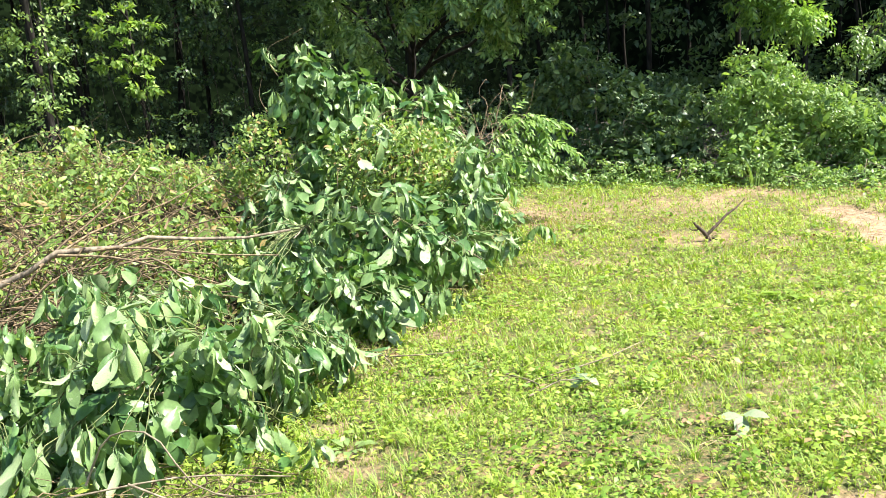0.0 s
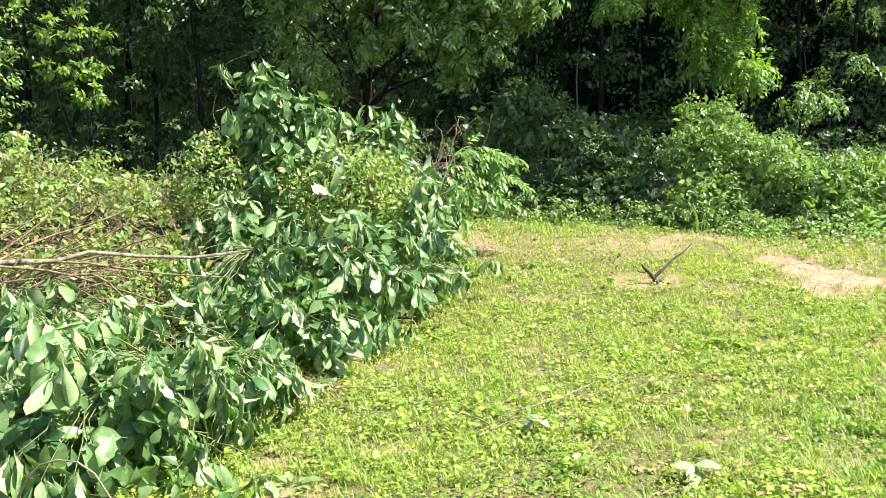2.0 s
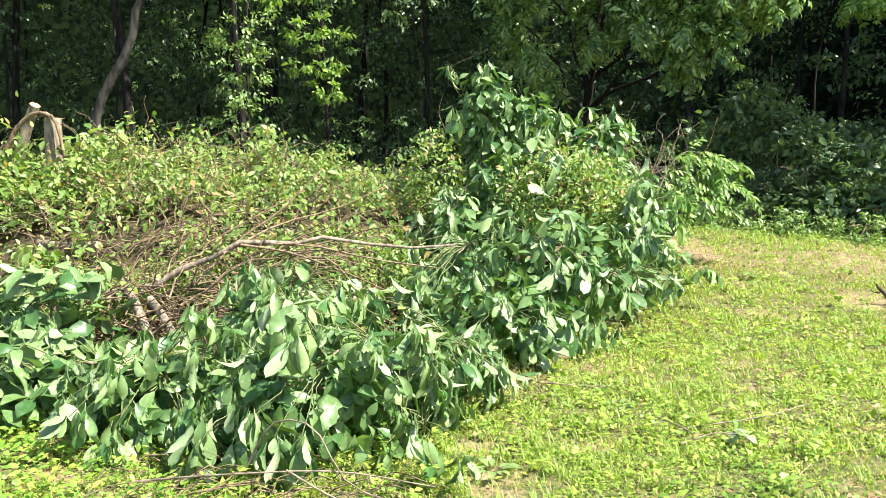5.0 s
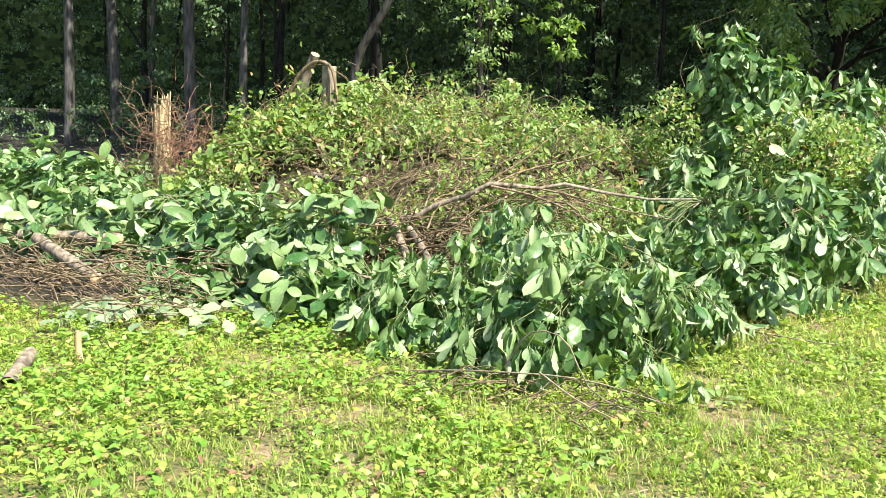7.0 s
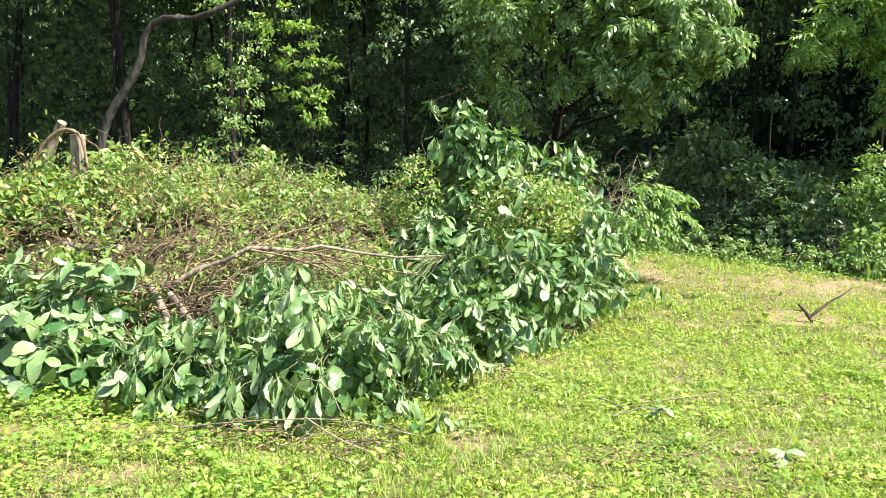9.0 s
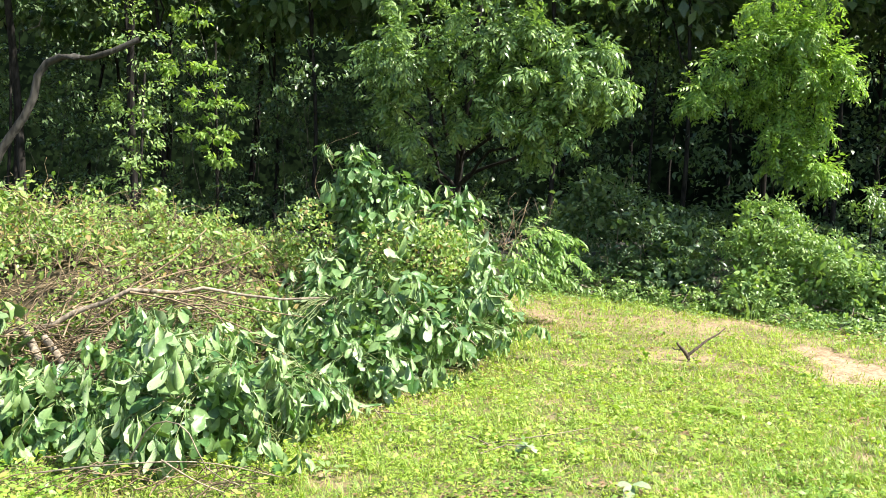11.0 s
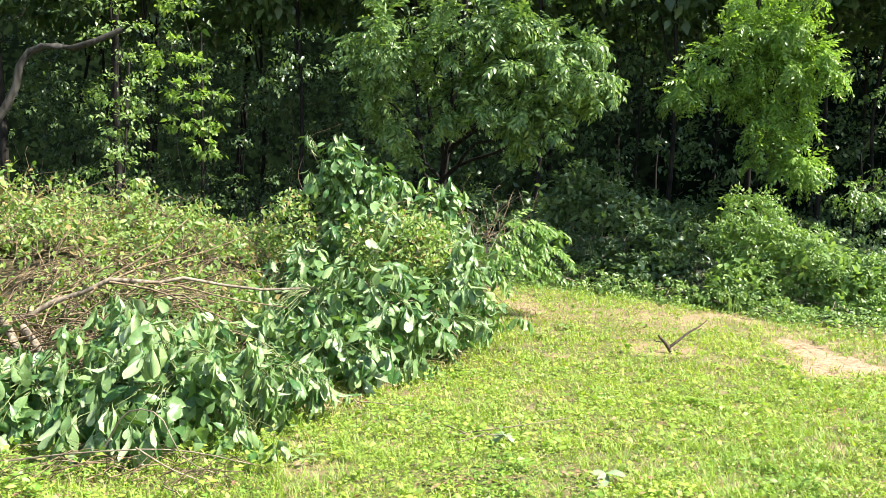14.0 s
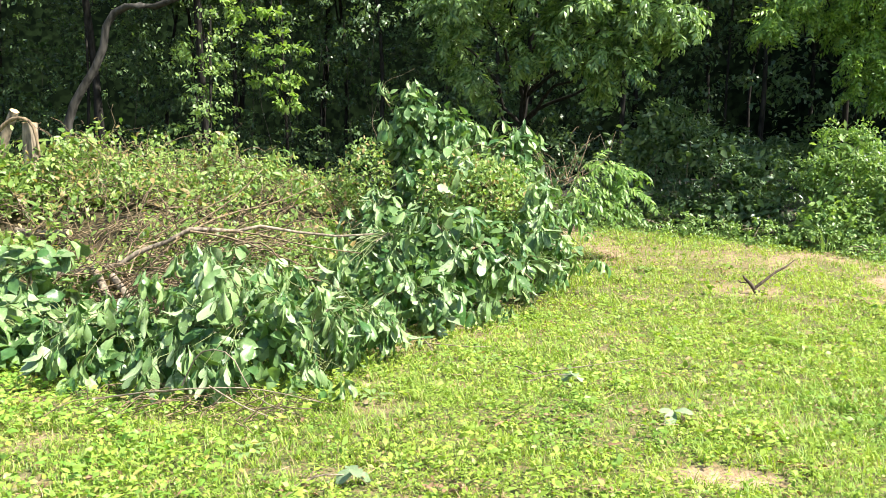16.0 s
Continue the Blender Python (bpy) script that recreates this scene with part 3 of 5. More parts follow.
# the left end of the row
cut_heap(
    [((-3.75, 4.75, 0.35), (0.65, 0.6, 0.5)), ((-4.7, 4.9, 0.25), (0.8, 0.6, 0.42)), ((-6.1, 5.6, 0.3), (1.1, 0.7, 0.45)), ((-3.4, 4.1, 0.1), (0.5, 0.35, 0.3)), ((-8.5, 6.4, 0.42), (1.0, 0.8, 0.48)), ((-9.6, 6.7, 0.35), (1.0, 0.8, 0.55)), ((-7.3, 5.6, 0.22), (0.8, 0.6, 0.36)), ((-5.7, 4.9, 0.1), (0.8, 0.5, 0.3)), ((-4.7, 3.95, 0.08), (0.7, 0.45, 0.26)), ((-6.6, 4.6, 0.1), (0.9, 0.6, 0.3))],
    [[(-4.4, 5.6, 0.15), (-3.9, 5.0, 0.6), (-3.6, 4.6, 0.6)], [(-3.0, 4.9, 0.1), (-3.3, 4.4, 0.3), (-3.5, 4.0, 0.25)], [(-5.4, 5.6, 0.1), (-4.9, 5.2, 0.4), (-4.4, 4.8, 0.4)],
     [(-7.4, 6.6, 0.2), (-6.5, 6.2, 0.7), (-5.6, 5.8, 0.6)], [(-5.4, 5.4, 0.1), (-5.0, 4.9, 0.4), (-4.6, 4.6, 0.3)], [(-9.0, 7.0, 0.2), (-8.2, 6.4, 0.6), (-7.4, 6.0, 0.5)], [(-6.8, 6.0, 0.2), (-6.3, 5.5, 0.6), (-5.7, 5.1, 0.6)], [(-6.2, 4.2, 0.1), (-5.4, 3.9, 0.25), (-4.7, 3.6, 0.2)]],
    400, 3000, 13, 0.205, "cut branch with large flat green leaves beside sawn logs", "cut branches at the row's end", droop=(0.1, 0.9), wide=1.3, full=5, skip=[((-5.45, 3.5, 0.3), (0.75, 0.55, 0.4)), ((-3.25, 5.0, 0.5), (0.4, 0.55, 0.38))])


# ---- the vine-covered brush mound ----
def mound(x, y):
    ridge = 8.1 + 0.28 * np.clip(x + 4.8, -1.5, 2.5)
    top = np.interp(x, [-9.2, -8.2, -7.3, -6.95, -6.5, -5.5, -4.8, -3.7, -2.5, -1.9, -1.2], [0, 0.1, 0.3, 0.95, 1.75, 2.03, 1.92, 1.68, 1.45, 1.1, 0.3])
    front = np.clip((y - (5.3 + 0.1 * np.sin(2 * x))) / (ridge - 5.3), 0, 1)
    back = np.clip((ridge + 2.2 - y) / 2.2, 0, 1)
    return top * np.minimum(front ** 0.8, np.sqrt(back)) * (1 + 0.19 * lumps(x, y, 3.4, 21) + 0.12 * lumps(x, y, 8.0, 22))


def build_mound():
    r = np.random.default_rng(5)
    ob = thing("brush_mound", "mound of dead brush and vines with yellow-green leaves", "brush pile", at=(-4.8, 7.5, 0))
    x, y = np.meshgrid(np.linspace(-9.3, -1.1, 90), np.linspace(5.2, 11.0, 60))
    z = ground_z(x, y) - 0.03 + 0.72 * mound(x, y) + 0.03 * lumps(x, y, 9, 4)
    a = (np.arange(59)[:, None] * 90 + np.arange(89)[None]).ravel()
    # Core that fills the mound; its dark brown puts shade into the gaps.
    part("litter", mesh_np("litter", np.stack([x.ravel(), y.ravel(), z.ravel()], 1), np.stack([a, a + 1, a + 91, a + 90], 1), M_LITTER), ob, "brown leaf litter core, darkened as the mound's shaded inside")
    n = 100000
    px, py = r.uniform(-9.1, -1.2, n), r.uniform(5.3, 10.6, n)
    mz = mound(px, py)
    keep = (mz > 0.12) & (r.random(n) < np.clip(0.42 + 1.9 * lumps(px, py, 5.0, 8), 0.05, 1) * np.where(px < -3.7, np.clip(1.5 * (py - 5.2), 0.4, 1), np.clip(0.9 * (py - 5.1), 0.4, 1)))
    px, py, mz = px[keep], py[keep], mz[keep]
    p = np.stack([px, py, ground_z(px, py) + mz * r.uniform(0.80, 1.05, len(px)) + r.exponential(0.04, len(px)) * (1 + 1.5 * (lumps(px, py, 6, 12) > 0.5))], 1)
    more = []
    for _ in range(420):
        x0, y0 = r.uniform(-8.8, -1.4), r.uniform(5.7, 9.4)
        m = float(mound(np.array([x0]), np.array([y0]))[0])
        a0 = np.array([x0, y0, float(ground_z(x0, y0)) + m * 0.9])
        b0 = a0 + [r.normal(0.05, 0.28), r.normal(-0.12, 0.2), r.uniform(-0.05, 0.22)]
        more.append(bend(a0, b0, r.uniform(0.04, 0.16), 0.015, 16, r) + r.normal(0, 0.015, (16, 3)))
    p = np.concatenate([p, *more])
    px = p[:, 0]
    d = r.normal(0, 1, (len(p), 3)) + [0, -0.3, -0.25]
    rot = frames_of(d, r.normal(0, 0.45, (len(p), 3)) + [0.1, -0.3, 1])
    part("vine_leaves", mesh_np("vine_leaves", *scatter(SMALL, p, rot, np.clip(r.lognormal(-3.0, 0.45, len(p)), 0.022, 0.13) * (1 + 0.3 * (px < -4.5))), M_VINE), ob, "small yellow-green vine leaves", kind="stuff")
    for _ in range(80):
        x0, y0 = r.uniform(-8.3, -1.8), r.uniform(7.0, 8.8)
        m = float(mound(np.array([x0]), np.array([y0]))[0])
        a0 = np.array([x0, y0, ground_z(x0, y0) + m * 0.8])
        b0 = a0 + [r.normal(0, 0.3), r.normal(-0.1, 0.2), m * 0.2 + r.uniform(0.05, 0.34)]
        part("vine_shoot", mesh_np("vine_shoot", *tube(bend(a0, b0, r.uniform(0.05, 0.2), 0.03, 7, r), np.linspace(0.005, 0.0025, 7), 4), M_TWIG), ob)
    tw = []
    for _ in range(1500):
        x0, y0 = r.uniform(-8.6, -1.4), r.uniform(5.4, 9.6)
        m = float(mound(np.array([x0]), np.array([y0]))[0])
        if m < 0.1:
            continue
        a0 = np.array([x0, y0, ground_z(x0, y0) + m * r.uniform(0.7, 1.02)])
        ang = r.uniform(0, 2 * math.pi)
        ln = r.uniform(0.25, 1.0)
        b0 = a0 + [ln * math.cos(ang), 0.6 * ln * math.sin(ang), 0]
        b0[2] = ground_z(b0[0], b0[1]) + float(mound(b0[:1], b0[1:2])[0]) * r.uniform(0.85, 1.12)
        tw.append(tube(bend(a0, b0, r.uniform(0, 0.1), 0.02, 5, r), np.linspace(0.005, 0.0025, 5) * r.uniform(0.4, 1.6), 4))
    part("twig_tangle", mesh_np("twig_tangle", *join(tw), M_TWIG), ob, "tangle of dry tan twigs", kind="stuff")


build_mound()


def stick(name, pts, r0, r1, label, category, group="", material=M_STEM, sides=8, n=14, cut=True):
    """A bare limb through points, with a pale sawn end."""
    line = spline(pts, n)
    ob = thing(name, label, category, group, at=tuple(line[0]))
    part("limb", mesh_np("limb", *tube(line, np.linspace(r0, r1, n), sides), material), ob)
    if cut:
        t = line[0] - line[1]
        t /= np.linalg.norm(t)
        part("sawn_end", mesh_np("sawn_end", *tube([line[0] - t * 0.002, line[0] + t * 0.003, line[0] + t * 0.005], [r0 * 1.0, r0 * 0.96, r0 * 0.5], 6), M_CUT), ob, "pale freshly sawn wood")
    return ob


# the forked bare branch and long sticks lying across the mound's foot
fork = stick("forked_branch", [(-4.15, 5.72, 0.5), (-3.77, 5.74, 0.53), (-3.5, 5.77, 0.6), (-3.3, 5.8, 0.73), (-3.1, 5.82, 0.79), (-2.78, 5.86, 0.95), (-2.5, 6.0, 0.9), (-2.2, 6.1, 0.96), (-1.7, 6.3, 0.86), (-1.2, 6.4, 0.88)], 0.034, 0.010, "bare grey forked branch lying across brush", "branch", cut=False)
part("side_limb", mesh_np("side_limb", *tube(spline([(-3.74, 5.73, 0.53), (-3.52, 5.5, 0.41), (-3.33, 5.3, 0.27), (-3.2, 5.2, 0.08)], 9), np.linspace(0.038, 0.034, 9), 8), M_STEM), fork)
part("side_limb", mesh_np("side_limb", *tube(spline([(-3.5, 5.62, 0.50), (-3.28, 5.45, 0.38), (-3.06, 5.25, 0.22), (-2.98, 5.2, 0.05)], 9), np.linspace(0.034, 0.03, 9), 8), M_STEM), fork)
part("side_limb", mesh_np("side_limb", *tube(spline([(-3.75, 5.75, 0.53), (-3.86, 5.82, 0.62), (-3.98, 5.9, 0.72)], 8), np.linspace(0.016, 0.011, 8), 8), M_STEM), fork)
srng = np.random.default_rng(77)
for a, b in [((-2.95, 5.8, 0.85), (-1.9, 6.9, 1.35)), ((-3.2, 5.8, 0.6), (-2.4, 6.6, 1.5)), ((-2.9, 5.85, 0.9), (-1.3, 6.3, 0.7)), ((-3.9, 5.9, 0.4), (-2.7, 6.6, 1.25)), ((-2.8, 5.8, 0.92), (-1.6, 5.9, 0.55)),
             ((-3.0, 5.7, 0.35), (-2.6, 5.9, 1.0)), ((-2.5, 5.6, 0.3), (-3.4, 6.0, 0.75)), ((-3.6, 5.6, 0.3), (-2.2, 5.8, 0.45)), ((-2.4, 5.9, 0.8), (-1.5, 5.7, 0.5)), ((-3.7, 6.0, 0.65), (-3.3, 5.6, 0.2)),
             ((-4.0, 5.9, 0.5), (-2.9, 5.6, 0.3)), ((-2.2, 6.0, 0.4), (-1.4, 6.1, 0.42))]:
    stick("dry_stick", bend(a, b, 0.04, 0.03, 4, srng), 0.011, 0.005, "thin bare tan stick in the brush", "stick", "loose sticks in the brush", M_TWIG, 5, 8, cut=False)
crawl = []
for _ in range(430):
    x0, y0 = srng.uniform(-4.4, -2.3), srng.uniform(5.3, 6.8)
    z0 = srng.uniform(0.1, 0.55) + 0.3 * (y0 - 5.3)
    ln, an = srng.uniform(0.25, 0.9), srng.uniform(-1.4, 1.4)
    crawl.append(tube(bend((x0, y0, z0), (x0 + ln * math.cos(an), y0 + 0.4 * ln * math.sin(an), max(0.03, z0 + srng.uniform(-0.4, 0.4))), 0.03, 0.03, 5, srng), np.linspace(0.0065, 0.0025, 5) * srng.uniform(0.5, 1.6), 4))
tagged(new("twig_tangle", mesh_np("twig_tangle", *join(crawl), M_TWIG)), "tangled dry brown twigs heaped on the ground", "twigs", kind="stuff")
stick("log", [(-4.45, 6.4, 0.82), (-4.9, 6.5, 0.80), (-5.4, 6.7, 0.82)], 0.045, 0.04, "short sawn log lying in the vines", "log")
stick("log", [(-5.1, 3.56, 0.2), (-5.5, 3.66, 0.28), (-6.05, 3.8, 0.39)], 0.05, 0.052, "grey-barked sawn log under leaves", "log")
stick("log", [(-5.9, 4.55, 0.3), (-6.3, 4.45, 0.3), (-6.9, 4.3, 0.28)], 0.06, 0.055, "grey-barked sawn log under leaves", "log")
stick("log", [(-4.17, 2.25, 0.08), (-4.04, 2.08, 0.06), (-3.88, 1.88, 0.045)], 0.042, 0.045, "short pale sawn log on the lawn", "log")
# stumps in the mound
for pts, r0, lab in [([(-5.5, 7.3, 2.0), (-5.5, 7.3, 1.6), (-5.48, 7.3, 1.1)], 0.085, "sawn sapling stump rising from vines"), ([(-5.73, 7.35, 2.14), (-5.9, 7.4, 1.86), (-6.1, 7.4, 1.3)], 0.055, "broken grey sapling stub among vines")]:
    stick("stump", pts, r0, r0 * 1.15, lab, "stump")
M_SPLINTER = bark_material("weathered_split_wood", (0.20, 0.14, 0.07), (0.52, 0.42, 0.23), 30, 0.8)
splintered = stick("stump", [(-7.76, 7.0, 1.5), (-7.78, 7.0, 0.9), (-7.8, 7.0, 0.0)], 0.085, 0.11, "broken splintered stump with torn pale fibres among vines", "stump", material=M_SPLINTER, cut=False)
for k in range(16):
    a = 2.4 * k
    c, w = np.array([-7.77 + 0.075 * math.cos(a), 7.0 + 0.075 * math.sin(a), 0.7 + 0.35 * srng.random()]), srng.uniform(0.012, 0.03)
    e = c + [0.03 * srng.normal(), 0.03 * srng.normal(), 0]
    e[2] = 1.45 + 0.22 * srng.random()
    part("splinter", mesh_np("splinter", *tube(bend(c, e, 0.0, 0.008, 5, srng), np.linspace(w, w * 0.25, 5), 6), M_SPLINTER), splintered, "torn pale wood fibre")


for a, b in [((-5.75, 7.3, 1.75), (-5.25, 7.3, 1.85)), ((-5.6, 7.3, 1.98), (-5.2, 7.35, 1.7)), ((-6.2, 7.35, 1.6), (-5.6, 7.35, 2.03)), ((-5.9, 7.35, 1.9), (-6.5, 7.3, 1.55)), ((-7.9, 6.9, 1.2), (-7.4, 6.9, 1.55)), ((-8.35, 6.9, 1.75), (-7.7, 6.9, 1.3)), ((-7.8, 6.9, 1.6), (-7.2, 6.8, 1.25)), ((-7.85, 6.9, 1.0), (-8.4, 6.9, 1.3)), ((-8.3, 6.9, 1.5), (-7.8, 6.9, 1.05)), ((-7.75, 6.9, 1.5), (-7.3, 6.9, 1.0))]:
    stick("vine_strand", bend(a, b, 0.12, 0.03, 5, srng), 0.006, 0.003, "dry brown vine strand draped over a stump", "vine", "dry vine strands", M_TWIG, 5, 10, cut=False)
stick("bark_strip", [(-6.0, 7.2, 1.65), (-5.82, 7.2, 1.92), (-5.6, 7.2, 2.05), (-5.4, 7.2, 1.97), (-5.3, 7.18, 1.6)], 0.028, 0.016, "torn tan bark strip arching over a stump", "bark", material=M_TWIG, cut=False)
wires = []
for _ in range(260):
    c = np.array([-7.3, 6.75, 0.95]) + srng.normal(0, 1, 3) * [0.28, 0.2, 0.27]
    wires.append(tube(bend(c, c + srng.normal(0, 0.28, 3), srng.uniform(-0.1, 0.15), 0.03, 6, srng), np.linspace(0.004, 0.002, 6), 4))
tagged(new("brown_vine_tangle", mesh_np("brown_vine_tangle", *join(wires), bark_material("red_brown_vine", (0.11, 0.05, 0.03), (0.34, 0.19, 0.11), 30))), "wiry reddish-brown dead vines beside the mound", "vine", kind="stuff")


# ---- woods ----
def crown_sprays(c, rad, clusters, per, size, r, template, flat=0.5, lean=(0, 0, -0.4), face=(0, 0, 1.0), shell=0.55, spread=0.55):
    """Leaves in sprays spread through a rounded crown."""
    d = r.normal(size=(clusters, 3))
    d /= np.linalg.norm(d, axis=1, keepdims=True)
    cc = np.array(c) + d * np.array(rad) * (r.uniform(shell ** 3, 1, (clusters, 1)) ** (1 / 3))
    p = np.repeat(cc, per, 0) + r.normal(0, 1, (clusters * per, 3)) * np.array([0.28, 0.28, 0.28 * flat]) * np.cbrt(np.prod(rad)) * spread
    o = np.repeat(d, per, 0)
    rot = frames_of(0.6 * o + r.normal(0, 0.7, p.shape) + np.array(lean), r.normal(0, 0.45, p.shape) + np.array(face) + 0.4 * o)
    return scatter(template, p, rot, size * r.uniform(0.6, 1.25, len(p)))


def inner_leaves(c, rad, n, size, r, template):
    """Leaves filling the shaded heart of a crown."""
    d = r.normal(size=(n, 3))
    d *= r.uniform(0.0, 0.78, (n, 1)) ** 0.5 / np.linalg.norm(d, axis=1, keepdims=True)
    p = np.array(c) + d * np.array(rad)
    return scatter(template, p, frames_of(r.normal(0, 1, p.shape), r.normal(0, 0.6, p.shape) + [0, 0, 1]), size * r.uniform(0.7, 1.2, n))


def tree(name, foot, trunk, r0, crowns, material, template, size, label, group="", seed=0, per=24, kind_label="tree", boughs=3, bark=M_SHADED_BARK, heart=0, **kw):
    """A tapered trunk with limbs to each lump of its crown, and sprays of leaves."""
    r = np.random.default_rng(seed)
    fz = float(ground_z(foot[0], foot[1])) - 0.05
    line = spline([(foot[0], foot[1], fz), *trunk], 14)
    ob = thing(name, label, kind_label, group, at=(foot[0], foot[1], fz))
    rad = np.linspace(r0, r0 * 0.45, 14)
    rad[0] *= 1.35
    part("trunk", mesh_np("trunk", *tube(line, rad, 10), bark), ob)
    limbs, leaves = [], []
    for c, cr, clusters in crowns:
        k = int(np.argmin(np.linalg.norm(line - np.array(c), axis=1)))
        a = line[max(2, k - 3)]
        limbs.append(tube(bend(a, c, 0.15, 0.06, 7, r), np.linspace(r0 * 0.4, r0 * 0.12, 7), 6))
        for _ in range(boughs):
            e = np.array(c) + r.normal(0, 0.5, 3) * np.array(cr)
            limbs.append(tube(bend(c, e, 0.08, 0.04, 5, r), np.linspace(r0 * 0.14, r0 * 0.04, 5), 6))
        leaves.append(crown_sprays(c, cr, clusters, per, size, r, template, **kw))
        if heart:
            leaves.append(inner_leaves(c, cr, int(heart * cr[0] * cr[2]), 0.8 * size, r, template))
    if limbs:
        for limb in limbs:
            part("limb", mesh_np("limb", *limb, M_SHADED_BARK), ob)
        part("crown", mesh_np("crown", *join(leaves), material), ob, kind="stuff")
    return ob


PIN2 = pinnate(5, 0.7, 4)
# the tree that overhangs the heap
tree("tree", (-0.6, 15.2), [(-0.5, 15.0, 2.5), (-0.2, 14.4, 5.0), (0.0, 13.8, 8.0)], 0.10,
     [((0.5, 12.6, 4.5), (0.7, 0.6, 0.5), 12), ((-0.5, 12.9, 4.3), (0.7, 0.6, 0.5), 9), ((0.35, 12.7, 3.75), (0.45, 0.4, 0.35), 6), ((0.95, 12.6, 3.2), (0.3, 0.3, 0.4), 4), ((-0.3, 13.1, 3.55), (0.4, 0.4, 0.3), 4), ((1.45, 12.6, 4.1), (0.75, 0.6, 0.78), 20), ((1.95, 12.5, 4.1), (0.40, 0.4, 0.5), 8), ((-1.9, 13.6, 4.1), (0.7, 0.6, 0.5), 7), ((-1.2, 13.5, 3.2), (0.6, 0.5, 0.4), 5), ((-1.2, 12.9, 4.5), (1.0, 0.7, 0.6), 13), 
      ((1.3, 12.7, 3.0), (0.5, 0.4, 0.34), 6), ((0.13, 12.8, 5.5), (2.4, 1.4, 0.6), 14)],
     M_WALNUT, pinnate(5, 0.3, 1, 0.38), 0.35, "leafy tree with drooping dark green compound leaves", "trees at the wood's edge", 3, per=18, heart=60, lean=(0.15, -0.2, -0.35), spread=0.27, flat=0.45)
# the bright tree
tree("tree", (5.7, 16.6), [(5.7, 16.4, 2.5), (5.6, 16.1, 4.5), (5.6, 15.8, 7.5)], 0.07,
     [((4.3, 15.6, 4.35), (0.55, 0.4, 0.28), 8), ((5.0, 15.5, 4.85), (0.65, 0.5, 0.4), 12), ((5.5, 15.4, 5.35), (0.6, 0.5, 0.35), 11), ((6.15, 15.4, 5.3), (0.5, 0.45, 0.35), 11), ((6.6, 15.3, 4.7), (0.42, 0.4, 0.5), 13), ((5.9, 15.5, 4.6), (0.6, 0.5, 0.35), 10),
      ((5.55, 15.6, 3.85), (0.45, 0.4, 0.4), 8), ((6.4, 15.4, 2.85), (0.35, 0.3, 0.35), 8), ((5.8, 15.5, 3.15), (0.35, 0.3, 0.35), 6), ((6.3, 15.4, 3.9), (0.35, 0.3, 0.3), 5), ((5.9, 15.5, 6.1), (1.0, 0.8, 0.5), 12)],
     leaf_material("bright_tree_leaf", (0.11, 0.22, 0.045), (0.36, 0.52, 0.11), 0.38, 0.36), pinnate(5, 0.45, 4, 0.34), 0.36, "bright yellow-green leafy tree in sun before dark woods", "trees at the wood's edge", 4, per=19, heart=120, lean=(0.15, -0.2, -0.4), spread=0.5, flat=0.6)
tree("sapling", (7.5, 15.6), [(7.5, 15.5, 1.5), (7.4, 15.2, 2.6)], 0.03, [((7.3, 15.0, 2.36), (0.55, 0.38, 0.2), 8), ((8.7, 15.6, 3.0), (0.9, 0.4, 0.2), 4), ((9.2, 15.8, 4.2), (0.9, 0.4, 0.3), 3), ((8.3, 15.7, 4.6), (0.5, 0.3, 0.15), 2)],
     M_WALNUT, PIN2, 0.36, "slim sapling with narrow pale green leaflets", "saplings in the woods", 8, per=8, kind_label="sapling", flat=0.3)
# Added tree: its high crown stands out of view to shade the shrubs.
tree("tree", (10.5, 19.5), [(10.2, 18.5, 4.5), (8.6, 15.5, 7.2), (7.4, 13.4, 7.8)], 0.05, [((7.2, 13.0, 7.4), (1.6, 1.3, 0.8), 60), ((10.8, 17.0, 8.2), (2.0, 1.6, 0.9), 60)],
     M_WOODS, CARD, 0.22, "leaning tree added to shade the shrubs, crown unseen", "trees at the wood's edge", 21, per=40)
# saplings at the left
tree("sapling", (-6.2, 17.6), [(-6.2, 17.5, 2.0), (-6.3, 17.4, 5.6)], 0.05,
     [((-6.84, 17, 5.18), (0.74, 0.52, 0.5), 12), ((-6.36, 17, 4.22), (0.74, 0.52, 0.4), 12), ((-6.25, 17, 3.49), (0.74, 0.52, 0.28), 12), ((-5.96, 17, 2.95), (0.61, 0.43, 0.2), 8), ((-6.7, 17.1, 6.4), (0.9, 0.6, 0.5), 12)],
     M_BRIGHT, SMALL, 0.16, "sunlit sapling with tiers of broad light green leaves", "saplings in the woods", 5, per=20, kind_label="sapling", flat=0.22, lean=(0, -0.3, -0.15))
tree("sapling", (-6.7, 14.4), [(-6.6, 14.3, 2.0), (-6.5, 14.2, 4.6)], 0.04,
     [((-6.5, 14, 3.89), (0.62, 0.5, 0.62), 16), ((-6.52, 14, 2.97), (0.67, 0.5, 0.62), 18), ((-6.64, 14, 2.15), (0.62, 0.45, 0.52), 14), ((-6.6, 14, 5.0), (0.8, 0.5, 0.7), 16)],
     M_BUSH, SMALL, 0.10, "slender sapling with pale green leaves and vines", "saplings in the woods", 6, per=24, kind_label="sapling")


